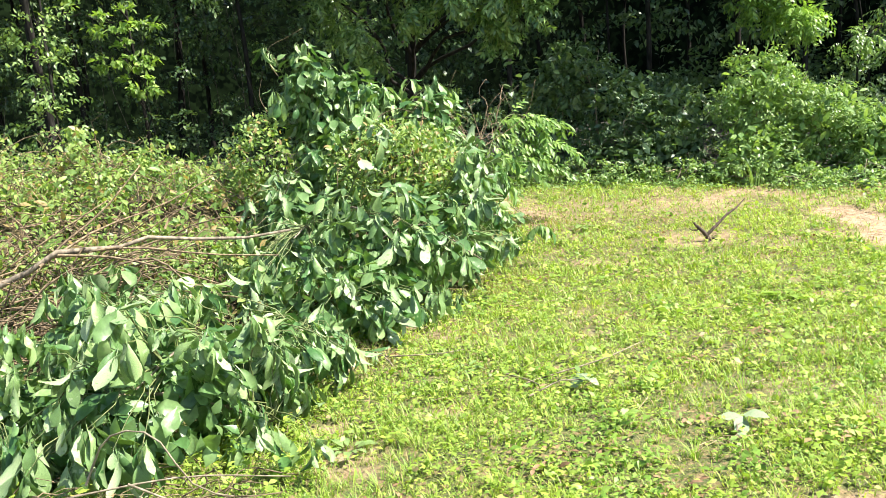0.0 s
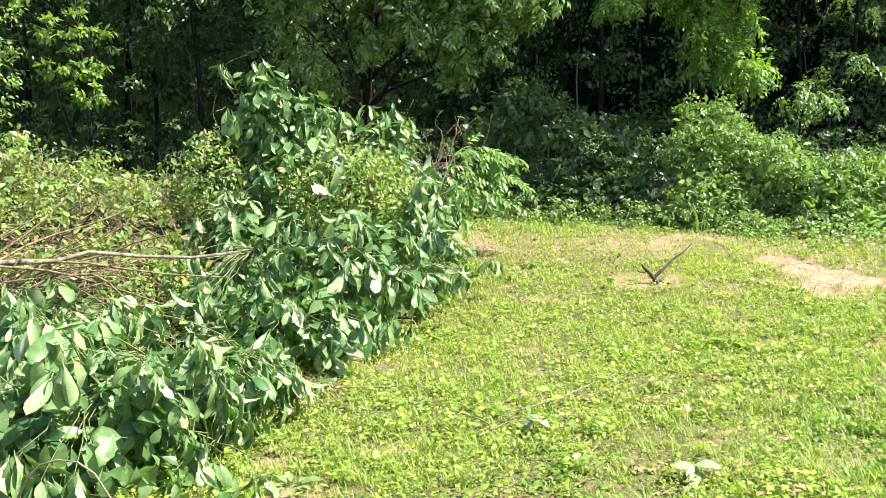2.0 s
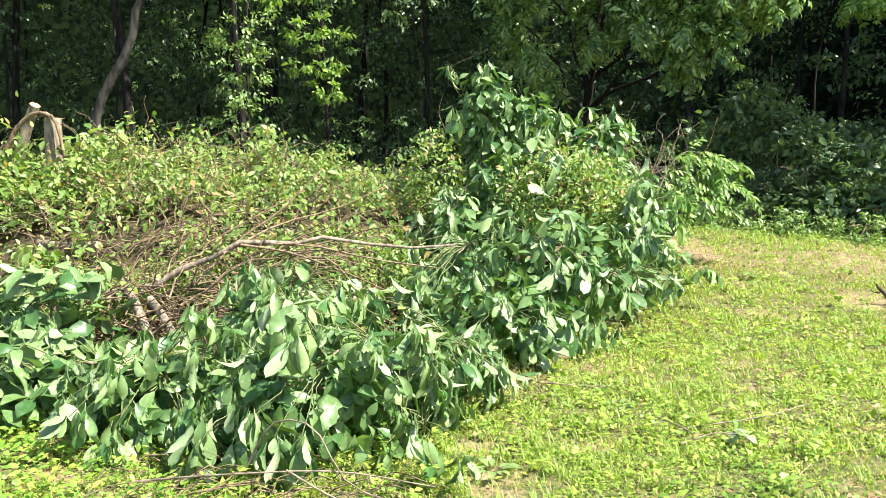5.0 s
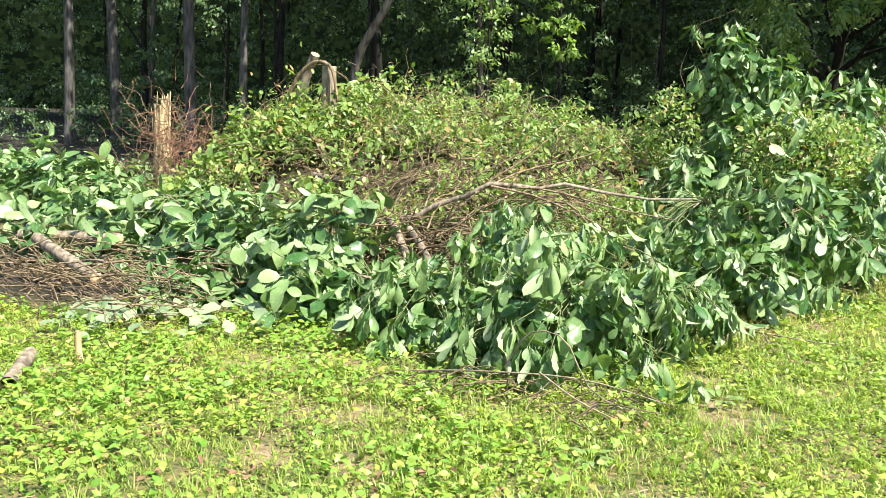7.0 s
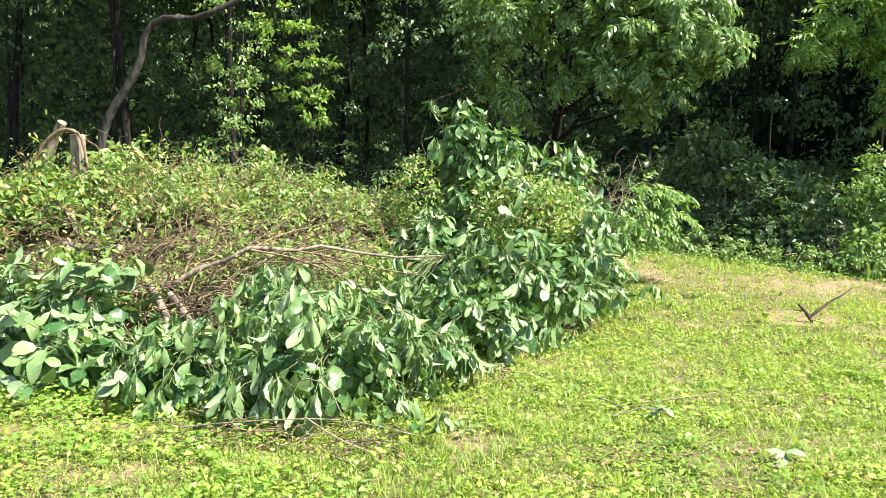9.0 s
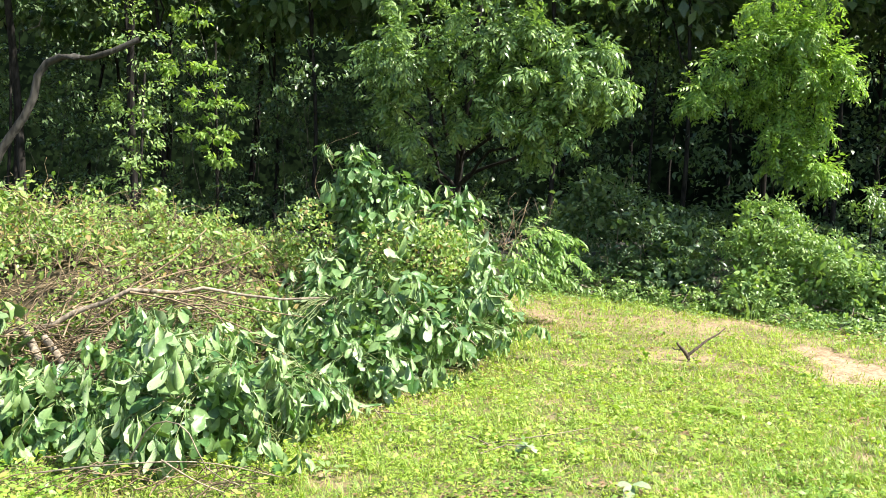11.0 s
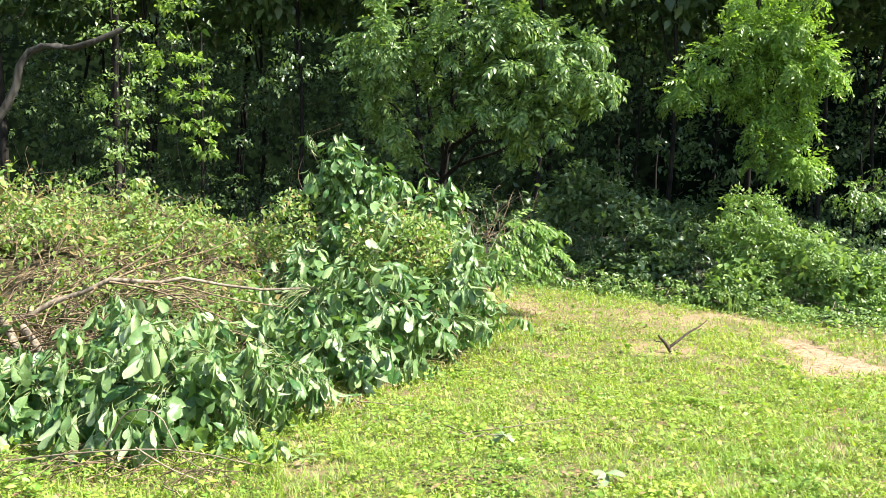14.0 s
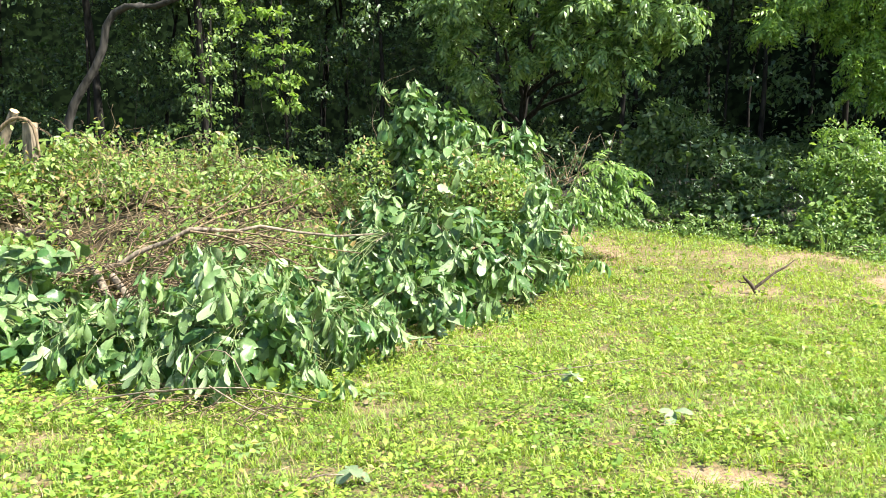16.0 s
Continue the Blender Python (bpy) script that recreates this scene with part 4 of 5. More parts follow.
def shrub(name, lumps_, per, size, material, template, label, category, group="", seed=0, wood=None, stalks=4, heart=0, **kw):
    r = np.random.default_rng(seed)
    c0 = lumps_[0][0]
    ob = thing(name, label, category, group, at=(c0[0], c0[1], float(ground_z(c0[0], c0[1]))))
    stems, leaves = [], []
    for c, cr, n in lumps_:
        for _ in range(stalks):
            fx, fy = c[0] + r.normal(0, 0.3) * cr[0], c[1] + r.normal(0, 0.3) * cr[1]
            e = np.array(c) + r.normal(0, 0.45, 3) * np.array(cr)
            stems.append(tube(bend((fx, fy, float(ground_z(fx, fy))), e, 0.1, 0.04, 6, r), np.linspace(0.011, 0.003, 6) * (0.45 if wood else 1), 6))
        leaves.append(crown_sprays(c, cr, n, per, size, r, template, **kw))
        if heart:
            leaves.append(inner_leaves(c, cr, heart, 2.3 * size, r, template))
    for stem in stems:
        part("stem", mesh_np("stem", *stem, wood or M_STEM), ob)
    part("foliage", mesh_np("foliage", *join(leaves), material), ob, kind="stuff")
    return ob


shrub("shrub", [((4.73, 12.6, 1.5), (0.72, 0.59, 0.8), 105), ((5.54, 12.2, 0.98), (0.82, 0.57, 0.74), 105), ((6.12, 11.8, 0.68), (0.71, 0.5, 0.62), 85), ((6.73, 12.0, 0.86), (0.81, 0.57, 0.5), 80), ((4.5, 12.1, 0.7), (0.7, 0.45, 0.5), 60)],
      42, 0.066, M_BUSH, SMALL, "rounded shrub smothered in sunlit green vines", "shrub", "bushes along the wood", 11, spread=0.33, heart=700)
shrub("hedge_growth", [((7.59, 12.5, 0.82), (0.84, 0.6, 0.45), 55), ((8.39, 12.8, 0.9), (0.86, 0.6, 0.5), 55), ((9.25, 13, 1.0), (0.87, 0.6, 0.55), 55), ((10.3, 13.2, 1.0), (0.88, 0.6, 0.55), 50), ((7.6, 11.7, 0.45), (0.8, 0.5, 0.32), 40), ((8.8, 12.0, 0.5), (0.9, 0.5, 0.35), 44), ((10.2, 12.4, 0.55), (1.0, 0.5, 0.35), 40), ((6.7, 11.3, 0.35), (0.6, 0.4, 0.25), 26)],
      42, 0.075, M_BRIGHT, SMALL, "low bright green weedy growth along the wood", "undergrowth", "bushes along the wood", 12, spread=0.36, heart=350)
# Given the darker forest leaf: this shrub's shade is put into its colour.
shrub("shrub", [((2.1, 13.8, 2.25), (0.71, 0.5, 0.5), 30), ((2.78, 13.5, 1.68), (0.9, 0.6, 0.65), 46), ((3.62, 13.2, 1.34), (0.68, 0.5, 0.59), 40), ((1.71, 14, 1.78), (0.82, 0.58, 0.62), 30), ((2.6, 13.4, 0.9), (1.2, 0.5, 0.4), 34), ((1.3, 13.7, 1.0), (0.8, 0.5, 0.55), 34), ((3.3, 12.9, 0.8), (0.8, 0.4, 0.4), 30)],
      36, 0.075, M_WOODS, SMALL, "shrub darkened by a shaded leaf colour at the wood's edge", "shrub", "bushes along the wood", 13, spread=0.36, heart=300)
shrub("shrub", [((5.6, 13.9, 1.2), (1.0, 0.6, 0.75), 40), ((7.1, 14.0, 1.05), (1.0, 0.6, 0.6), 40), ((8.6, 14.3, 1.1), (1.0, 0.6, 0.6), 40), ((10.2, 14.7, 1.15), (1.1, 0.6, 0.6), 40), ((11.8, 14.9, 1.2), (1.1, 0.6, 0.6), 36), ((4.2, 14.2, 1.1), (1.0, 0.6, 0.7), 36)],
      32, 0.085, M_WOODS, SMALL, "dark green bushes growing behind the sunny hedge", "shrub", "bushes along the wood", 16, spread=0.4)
shrub("undergrowth", [((1.3, 13.2, 0.72), (0.5, 0.3, 0.2), 18), ((2.05, 12.9, 0.68), (0.48, 0.3, 0.2), 16), ((2.78, 12.6, 0.62), (0.47, 0.3, 0.22), 18), ((3.46, 12.2, 0.54), (0.46, 0.3, 0.24), 20), ((4.21, 11.9, 0.48), (0.45, 0.3, 0.24), 22), ((4.78, 11.4, 0.36), (0.43, 0.3, 0.2), 20), ((5.4, 11.1, 0.3), (0.42, 0.3, 0.16), 18)],
      30, 0.07, M_BUSH, SMALL, "knee-high green weeds where lawn meets woods", "undergrowth", "bushes along the wood", 14)

# the cut sprig of drooping compound leaves beside the heap
spr = thing("leafy_sprig", "cut sprig with hanging rows of narrow green leaflets", "cut branch", at=(0.5, 9.9, 0.6))
prng = np.random.default_rng(15)
M_SPRIG = leaf_material("sprig_leaflet", (0.09, 0.20, 0.035), (0.28, 0.42, 0.09), 0.42, 0.35)
PINM = [mesh_np("compound_leaf", *pinnate(7, 0.5, 9 + k, 0.36), M_SPRIG) for k in range(3)]
for boughs in ([(0.3, 9.8, 0.5), (0.62, 10.2, 1.35), (0.85, 10.35, 1.62), (1.1, 10.4, 1.58)], [(0.3, 9.8, 0.5), (0.7, 10.2, 1.2), (1.1, 10.4, 1.52), (1.45, 10.5, 1.5)], [(0.3, 9.8, 0.5), (0.7, 10.2, 1.05), (1.1, 10.4, 1.3), (1.5, 10.5, 1.18)],
               [(0.35, 9.8, 0.5), (0.7, 10.1, 0.95), (1.0, 10.3, 1.05), (1.3, 10.4, 0.92)]):
    line = spline(boughs, 12)
    part("stem", mesh_np("stem", *tube(line, np.linspace(0.012, 0.004, 12), 6), M_GREENSTEM), spr)
    for k in range(15):
        p = line[min(11, 3 + k * 9 // 14)] + prng.normal(0, 0.03, 3)
        d = np.array([prng.normal(0.55, 0.45), prng.normal(-0.25, 0.45), prng.uniform(-0.55, 0.25)])
        m = Matrix(frames_of(d[None], np.array([[0.0, -0.5, 1.0]]))[0].tolist()).to_4x4()
        m.translation = Vector(p)
        ln = prng.uniform(0.24, 0.36)
        leaf = new("compound_leaf", PINM[k % 3])
        leaf.parent = spr
        leaf.matrix_parent_inverse = Matrix.Translation(spr.location).inverted()
        leaf.matrix_basis = m @ Matrix.Diagonal((ln, ln, ln, 1))
for k in range(16):
    p0 = (prng.uniform(0.2, 0.9), prng.uniform(10.3, 11.2), prng.uniform(0.9, 1.5))
    p1 = (p0[0] + prng.normal(0.2, 0.35), p0[1] + 0.1, p0[2] + prng.uniform(0.2, 0.8))
    stick("dead_twig", bend(p0, p1, prng.uniform(-0.1, 0.2), 0.04, 6, prng), 0.006, 0.003, "bare grey dead twig arching behind the heap", "twig", "dead twigs behind the heap", M_TWIG, 5, 10, cut=False)

# trunks seen in the woods
for fx, fy, tx, tz, r0 in [(-16.5, 13.0, -16.35, 9, 0.13), (-16.05, 14.0, -16.4, 9, 0.14), (-16.4, 15.4, -16.1, 8, 0.07), (-11.9, 12.0, -12.1, 9, 0.13), (-12.3, 14.0, -12.15, 9, 0.10)]:
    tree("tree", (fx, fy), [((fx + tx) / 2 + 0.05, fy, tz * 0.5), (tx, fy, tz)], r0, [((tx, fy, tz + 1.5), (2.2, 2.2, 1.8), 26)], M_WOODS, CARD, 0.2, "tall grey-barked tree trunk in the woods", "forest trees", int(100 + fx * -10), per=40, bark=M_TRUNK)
trng = np.random.default_rng(40)
for k in range(26):
    fx = -24 + 46 * ((k * 0.618) % 1.0) + trng.normal(0, 0.5)
    fy = trng.uniform(15.5, 27) if fx < 1.5 else trng.uniform(20, 29)
    if -11 < fx < 1.5 and fy < 21:
        fy += 5
    h = trng.uniform(7.5, 10)
    tree("tree", (fx, fy), [(fx + trng.normal(0, 0.2), fy, h * 0.5), (fx + trng.normal(0, 0.5), fy, h)], trng.uniform(0.04, 0.11),
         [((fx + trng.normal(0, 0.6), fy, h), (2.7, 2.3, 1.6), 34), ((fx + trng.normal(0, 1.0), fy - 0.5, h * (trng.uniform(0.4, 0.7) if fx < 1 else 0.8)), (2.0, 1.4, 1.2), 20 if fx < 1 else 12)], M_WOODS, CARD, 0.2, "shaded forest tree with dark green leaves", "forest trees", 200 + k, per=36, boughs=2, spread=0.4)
for k in range(64):
    fx = -24 + 34 * ((k * 0.618) % 1.0)
    fy = trng.uniform(13.8, 21) if fx < -12.0 else trng.uniform(18.3, 22.5)
    gz = float(ground_z(fx, fy))
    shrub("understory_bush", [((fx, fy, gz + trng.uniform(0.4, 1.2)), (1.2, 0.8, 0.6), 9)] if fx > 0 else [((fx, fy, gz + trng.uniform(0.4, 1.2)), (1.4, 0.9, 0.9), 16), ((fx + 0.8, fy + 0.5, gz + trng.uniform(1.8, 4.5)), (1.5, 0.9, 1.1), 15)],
          30, 0.12, M_WOODS, CARD, "dark green understory bush in forest shade", "shrub", "understory", 300 + k, spread=0.33, wood=M_SHADED_BARK, stalks=1)
# Added trees: dense crowns above the view keep sun off the woods.
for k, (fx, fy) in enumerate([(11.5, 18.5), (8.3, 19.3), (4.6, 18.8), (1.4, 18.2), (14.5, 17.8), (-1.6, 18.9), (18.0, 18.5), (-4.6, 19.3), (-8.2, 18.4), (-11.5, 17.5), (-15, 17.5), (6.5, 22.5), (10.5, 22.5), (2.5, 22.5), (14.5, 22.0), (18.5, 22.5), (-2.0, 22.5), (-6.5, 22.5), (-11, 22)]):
    tree("tree", (fx, fy + 0.6), [(fx + 0.1, fy + 0.5, 4.0), (fx - 0.1, fy, 8.0)], 0.07, [((fx, fy, 8.8), (2.6, 2.1, 1.2), 55), ((fx - 0.8, fy + 0.8, 7.4), (2.0, 1.6, 0.8), 26)], M_WOODS, CARD, 0.40, "added forest tree whose unseen dense crown shades the woods", "forest trees", 450 + k, per=28, boughs=1)
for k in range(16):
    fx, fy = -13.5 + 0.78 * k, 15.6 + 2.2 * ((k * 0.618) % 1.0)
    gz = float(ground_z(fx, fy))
    shrub("understory_bush", [((fx, fy, gz + trng.uniform(0.5, 1.3)), (1.1, 0.7, 0.7), 7), ((fx + trng.normal(0, 0.5), fy, gz + trng.uniform(2.2, 4.8)), (1.2, 0.7, 0.9), 7)], 20, 0.11, M_WOODS, SMALL, "airy woodland bush with scattered sunlit leaves", "shrub", "understory", 540 + k, spread=0.4, wood=M_SHADED_BARK, stalks=2)
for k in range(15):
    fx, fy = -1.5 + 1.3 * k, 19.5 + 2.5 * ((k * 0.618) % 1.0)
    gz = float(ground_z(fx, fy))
    shrub("thicket", [((fx, fy, gz + 0.9), (1.5, 0.8, 1.2), 20), ((fx + 0.5, fy + 0.4, gz + 3.0), (1.5, 0.8, 1.4), 20), ((fx, fy + 0.8, gz + 5.2), (1.5, 0.8, 1.3), 16)], 26, 0.17, M_WOODS, CARD, "deep shaded green thicket under the forest canopy", "thicket", "understory", 500 + k, wood=M_SHADED_BARK, stalks=1)
# Added row: high crowns out of view shade the left woods.
for k in range(7):
    fx, fy = -22 + 1.9 * k, 15.2 + 1.6 * ((k * 0.618) % 1.0)
    tree("tree", (fx, fy), [(fx + 0.1, fy, 4.0), (fx - 0.1, fy, 8.0)], 0.04, [((fx, fy - 1.5, 8.3), (2.3, 1.8, 1.5), 46), ((fx + 0.5, fy + 1.0, 6.6), (1.8, 1.4, 0.9), 22)], M_WOODS, CARD, 0.22, "slim tree added so its high crown shades the woods", "forest trees", 400 + k, per=40, boughs=2)


# Added trees: crowns lean out above the view to shade trunks and ground.
for k, (fx, fy, cx, cy) in enumerate([(-9.6, 15.5, -8.6, 11.0), (-7.4, 16.0, -5.6, 11.2)]):
    tree("tree", (fx, fy), [(fx, fy - 0.5, 4.5), ((fx + cx) / 2, (fy + cy) / 2, 7.6), (cx, cy, 8.6)], 0.09, [((cx, cy, 8.8), (1.9, 1.7, 0.9), 60), ((fx, fy - 1.5, 8.2), (1.8, 1.6, 1.0), 46)], M_WOODS, CARD, 0.24, "added forest tree whose unseen leaning crown shades the ground", "forest trees", 620 + k, per=40, boughs=2)
for k in range(9):
    fx, fy = -17.5 + 1.15 * k, 12.4 + 2.4 * ((k * 0.618) % 1.0)
    gz = float(ground_z(fx, fy))
    shrub("understory_bush", [((fx, fy, gz + 0.55), (1.0, 0.6, 0.6), 24)], 26, 0.09, M_WOODS, SMALL, "low dark bush between the trunks", "shrub", "understory", 640 + k, spread=0.4, wood=M_SHADED_BARK, stalks=2)


def build_woodland_floor():
    r = np.random.default_rng(71)
    n = 16000
    x = r.uniform(-20, 13, n)
    y = wood_edge(x) + np.where(x > 1.0, 0.35, 0.1) + r.exponential(2.6, n)
    keep = (mound(x, y) < 0.15) & (np.hypot(x + 1, y - 8.5) > 2.2)
    x, y = x[keep], y[keep]
    p = np.stack([x, y, ground_z(x, y) + 0.02 + r.exponential(0.12, len(x))], 1)
    rot = frames_of(r.normal(0, 1, (len(x), 3)) * [1, 1, 0.5], r.normal(0, 0.4, (len(x), 3)) + [0, -0.2, 1])
    tagged(new("ground_cover", mesh_np("ground_cover", *scatter(SMALL, p, rot, r.uniform(0.05, 0.12, len(x))), M_WOODS)), "low green leaves covering the woodland floor", "ground cover", kind="stuff")

    n = 9000
    x = r.uniform(0.8, 11.5, n)
    y = wood_edge(x) + r.normal(0.25, 0.3, n)
    p = np.stack([x, y, ground_z(x, y) + r.uniform(0.0, 1, n) * (0.10 + 0.14 * np.clip(lumps(x, y, 3.5, 61) + 0.4, 0, 1.5)) * np.clip(1.2 * (y - wood_edge(x)) + 0.6, 0.15, 1.3)], 1)
    rot = frames_of(r.normal(0, 1, (n, 3)) * [1, 1, 0.6] + [0, 0, 0.2], r.normal(0, 0.4, (n, 3)) + [0.1, -0.2, 1])
    tagged(new("edge_weeds", mesh_np("edge_weeds", *scatter(SMALL, p, rot, r.uniform(0.04, 0.09, n)), M_BUSH)), "low sunlit weeds along the edge of the woods", "weeds", kind="stuff")


build_woodland_floor()
for k, (fx, fy, h) in enumerate([(0.6, 16.0, 0.9), (1.9, 16.2, 1.1), (3.2, 16.0, 1.0), (4.4, 16.3, 1.1), (6.9, 16.6, 1.0), (8.6, 16.9, 1.1), (10.4, 17.1, 1.0), (12.2, 17.3, 1.1)]):
    gz = float(ground_z(fx, fy))
    shrub("understory_bush", [((fx, fy, gz + 0.5 * h), (0.9, 0.5, 0.65 * h), 34)], 26, 0.09, M_WOODS, SMALL, "dense dark bush in the shade behind the shrubs", "shrub", "understory", 700 + k, spread=0.4, wood=M_SHADED_BARK, stalks=1)
stick("leaning_limb", [(-7.7, 11.0, 0.3), (-7.5, 11.0, 2.1), (-7.26, 11.0, 2.65), (-6.87, 11.0, 3.23), (-6.72, 11.0, 3.8), (-6.34, 11.0, 4.01), (-5.87, 11.0, 3.99), (-5.2, 11.1, 4.3)], 0.08, 0.045, "curved grey dead limb leaning in the woods", "limb", material=bark_material("dead_limb_bark", (0.018, 0.017, 0.014), (0.075, 0.07, 0.06), gloss=0.2), cut=False)

# ---- loose things on the lawn ----
M_ROOT = bark_material("dark_root", (0.03, 0.02, 0.015), (0.13, 0.09, 0.06), 30)
st = stick("uprooted_stub", [(2.84, 8.92, -0.03), (2.82, 8.92, 0.06), (2.8, 8.92, 0.12), (2.92, 8.95, 0.22), (3.04, 9.0, 0.31), (3.15, 9.03, 0.37), (3.2, 9.06, 0.40), (3.28, 9.1, 0.46)], 0.026, 0.005, "dark gnarled stub with a thin crooked stick in bare soil", "stub", material=M_ROOT, n=20, cut=False)
for pts, r0 in (([(2.82, 8.92, 0.08), (2.75, 8.92, 0.17), (2.7, 8.91, 0.22), (2.65, 8.9, 0.27)], 0.036), ([(2.84, 8.9, 0.09), (2.93, 8.86, 0.06), (3.02, 8.84, -0.01)], 0.022),
                ([(2.82, 8.9, 0.07), (2.76, 8.84, 0.02), (2.7, 8.8, -0.02)], 0.022), ([(2.72, 8.91, 0.2), (2.66, 8.91, 0.19), (2.6, 8.9, 0.21)], 0.014)):
    line = spline(pts, 9)
    part("prong", mesh_np("prong", *tube(line + prng.normal(0, 0.004, line.shape), np.linspace(0.75 * r0, 0.35 * r0, 9), 6), M_ROOT), st)
for (x, y), sz, ang in [((0.79, 4.41), 0.11, 0.3), ((1.41, 3.57), 0.12, 1.2), ((-0.53, 5.4), 0.12, 2.0), ((-0.2, 2.25), 0.11, 0.6)]:
    lp = thing("fallen_sprig", "wilted pale green broad leaves lying on the lawn", "leaf", "fallen leaves", at=(x, y, 0))
    part("stalk", mesh_np("stalk", *tube(bend((x - 0.35 * math.cos(ang), y - 0.2 * math.sin(ang), 0.02), (x, y, 0.07), 0.03, 0.01, 6), np.linspace(0.006, 0.003, 6), 5 + 1), M_STEM), lp)
    for k in range(4):
        a = ang + k * 1.5
        d = np.array([[math.cos(a), math.sin(a), -0.35 + 0.5 * (k % 2)]])
        m = Matrix(frames_of(d, np.array([[0.1, -0.4, 1.0]]))[0].tolist()).to_4x4()
        m.translation = Vector((x, y, 0.065 + 0.01 * k))
        leaf = new("leaf", LEAVES[(k * 3 + 2) % 7] if x < -0.4 else PALE[(k * 3 + 2) % 4])
        leaf.parent = lp
        leaf.matrix_parent_inverse = Matrix.Translation(lp.location).inverted()
        leaf.matrix_basis = m @ Matrix.Diagonal((sz, sz, sz, 1))


drng = np.random.default_rng(61)
for k in range(90):
    u, v = drng.uniform(-0.3, 1.35), min(drng.exponential(0.34), 1.0)
    x, y = -4.9 + 0.75 * u + 0.69 * v, 3.3 + 0.45 * u - 0.63 * v
    d = np.array([[drng.normal(), drng.normal(), -0.15]])
    m = Matrix(frames_of(d, np.array([[drng.normal(0, 0.3), drng.normal(-0.3, 0.3), 1.0]]))[0].tolist()).to_4x4()
    m.translation = Vector((x, y, 0.07 + drng.uniform(0, 0.07)))
    sz = drng.uniform(0.10, 0.18)
    leaf = tagged(new("fallen_leaf", PALE[k % 4]), "pale wilted upturned leaf lying on the lawn", "leaf", "fallen pale leaves")
    leaf.matrix_basis = m @ Matrix.Diagonal((sz, sz, sz, 1))
jumble = []
for _ in range(420):
    x0, y0 = drng.uniform(-7.6, -4.4), drng.uniform(2.9, 4.5)
    ln, an = drng.uniform(0.2, 0.9), drng.uniform(-0.9, 0.9)
    z0 = drng.uniform(0.03, 0.32)
    jumble.append(tube(bend((x0, y0, z0), (x0 + ln * math.cos(an), y0 + 0.6 * ln * math.sin(an), max(0.02, z0 + drng.uniform(-0.3, 0.15))), 0.04, 0.02, 5, drng), np.linspace(0.006, 0.0025, 5) * drng.uniform(0.5, 1.5), 4))
for _ in range(70):
    x0, y0 = drng.uniform(-2.4, -0.9), drng.uniform(2.9, 3.5)
    ln, an = drng.uniform(0.15, 0.5), drng.uniform(-1.2, 1.2)
    jumble.append(tube(bend((x0, y0, 0.04), (x0 + ln * math.cos(an), y0 + 0.6 * ln * math.sin(an), drng.uniform(0.02, 0.15)), 0.04, 0.015, 5, drng), np.linspace(0.004, 0.002, 5) * drng.uniform(0.5, 1.4), 4))
tagged(new("twig_litter", mesh_np("twig_litter", *join(jumble), M_TWIG)), "thin brown cut twigs strewn at the pile's foot", "twigs", kind="stuff")
stick("split_stick", [(-3.98, 2.43, 0.2), (-3.985, 2.43, 0.1), (-3.97, 2.43, 0.0)], 0.018, 0.02, "pale split piece of wood standing in leaves", "stick", material=M_CUT, cut=False)


for pts in ([(-1.55, 3.15, 0.2), (-1.4, 3.1, 0.42), (-1.2, 3.08, 0.42), (-1.05, 3.1, 0.17), (-0.8, 3.2, 0.04)], [(-2.1, 3.1, 0.1), (-1.6, 3.02, 0.2), (-1.1, 3.1, 0.22), (-0.7, 3.3, 0.1)], [(-1.3, 3.0, 0.25), (-1.1, 3.05, 0.12), (-0.85, 3.1, 0.02)],
            [(-0.53, 5.42, 0.04), (-0.3, 5.35, 0.05), (-0.08, 5.36, 0.04), (0.1, 5.45, 0.03)], [(0.4, 4.55, 0.02), (0.62, 4.62, 0.05), (0.95, 4.75, 0.08), (1.3, 5.25, 0.03)], [(0.35, 4.75, 0.04), (0.5, 4.5, 0.05), (0.55, 4.35, 0.03)]):
    stick("bare_twig", pts, 0.006, 0.003, "thin bare brown twig fallen on the grass", "twig", "fallen twigs", M_STEM, 5, 12, cut=False)


def tuft(x, y, n, height, width, spread, material, seed, label):
    """A clump of long arching blades, each a part."""
    r = np.random.default_rng(seed)
    ob = thing("grass_tuft", label, "grass tuft", "grass tufts", at=(x, y, float(ground_z(x, y))))
    for _ in range(n):
        a, h = r.uniform(0, 2 * math.pi), height * r.uniform(0.6, 1.1)
        o = np.array([math.cos(a), math.sin(a), 0.0])
        side = np.array([-o[1], o[0], 0.0])
        base = np.array([x, y, float(ground_z(x, y)) - 0.01]) + o * r.uniform(0, spread * 0.3)
        rows = []
        for s in np.linspace(0, 1, 6):
            c = base + o * spread * s ** 2 * r.uniform(0.9, 1.1) + np.array([0, 0, h * (s - 0.35 * s ** 3)])
            rows += [c - side * width * (1 - s * 0.95), c + side * width * (1 - s * 0.95)]
        f = np.array([(2 * i, 2 * i + 1, 2 * i + 3, 2 * i + 2) for i in range(5)])
        part("blade", mesh_np("blade", np.array(rows), f, material), ob)


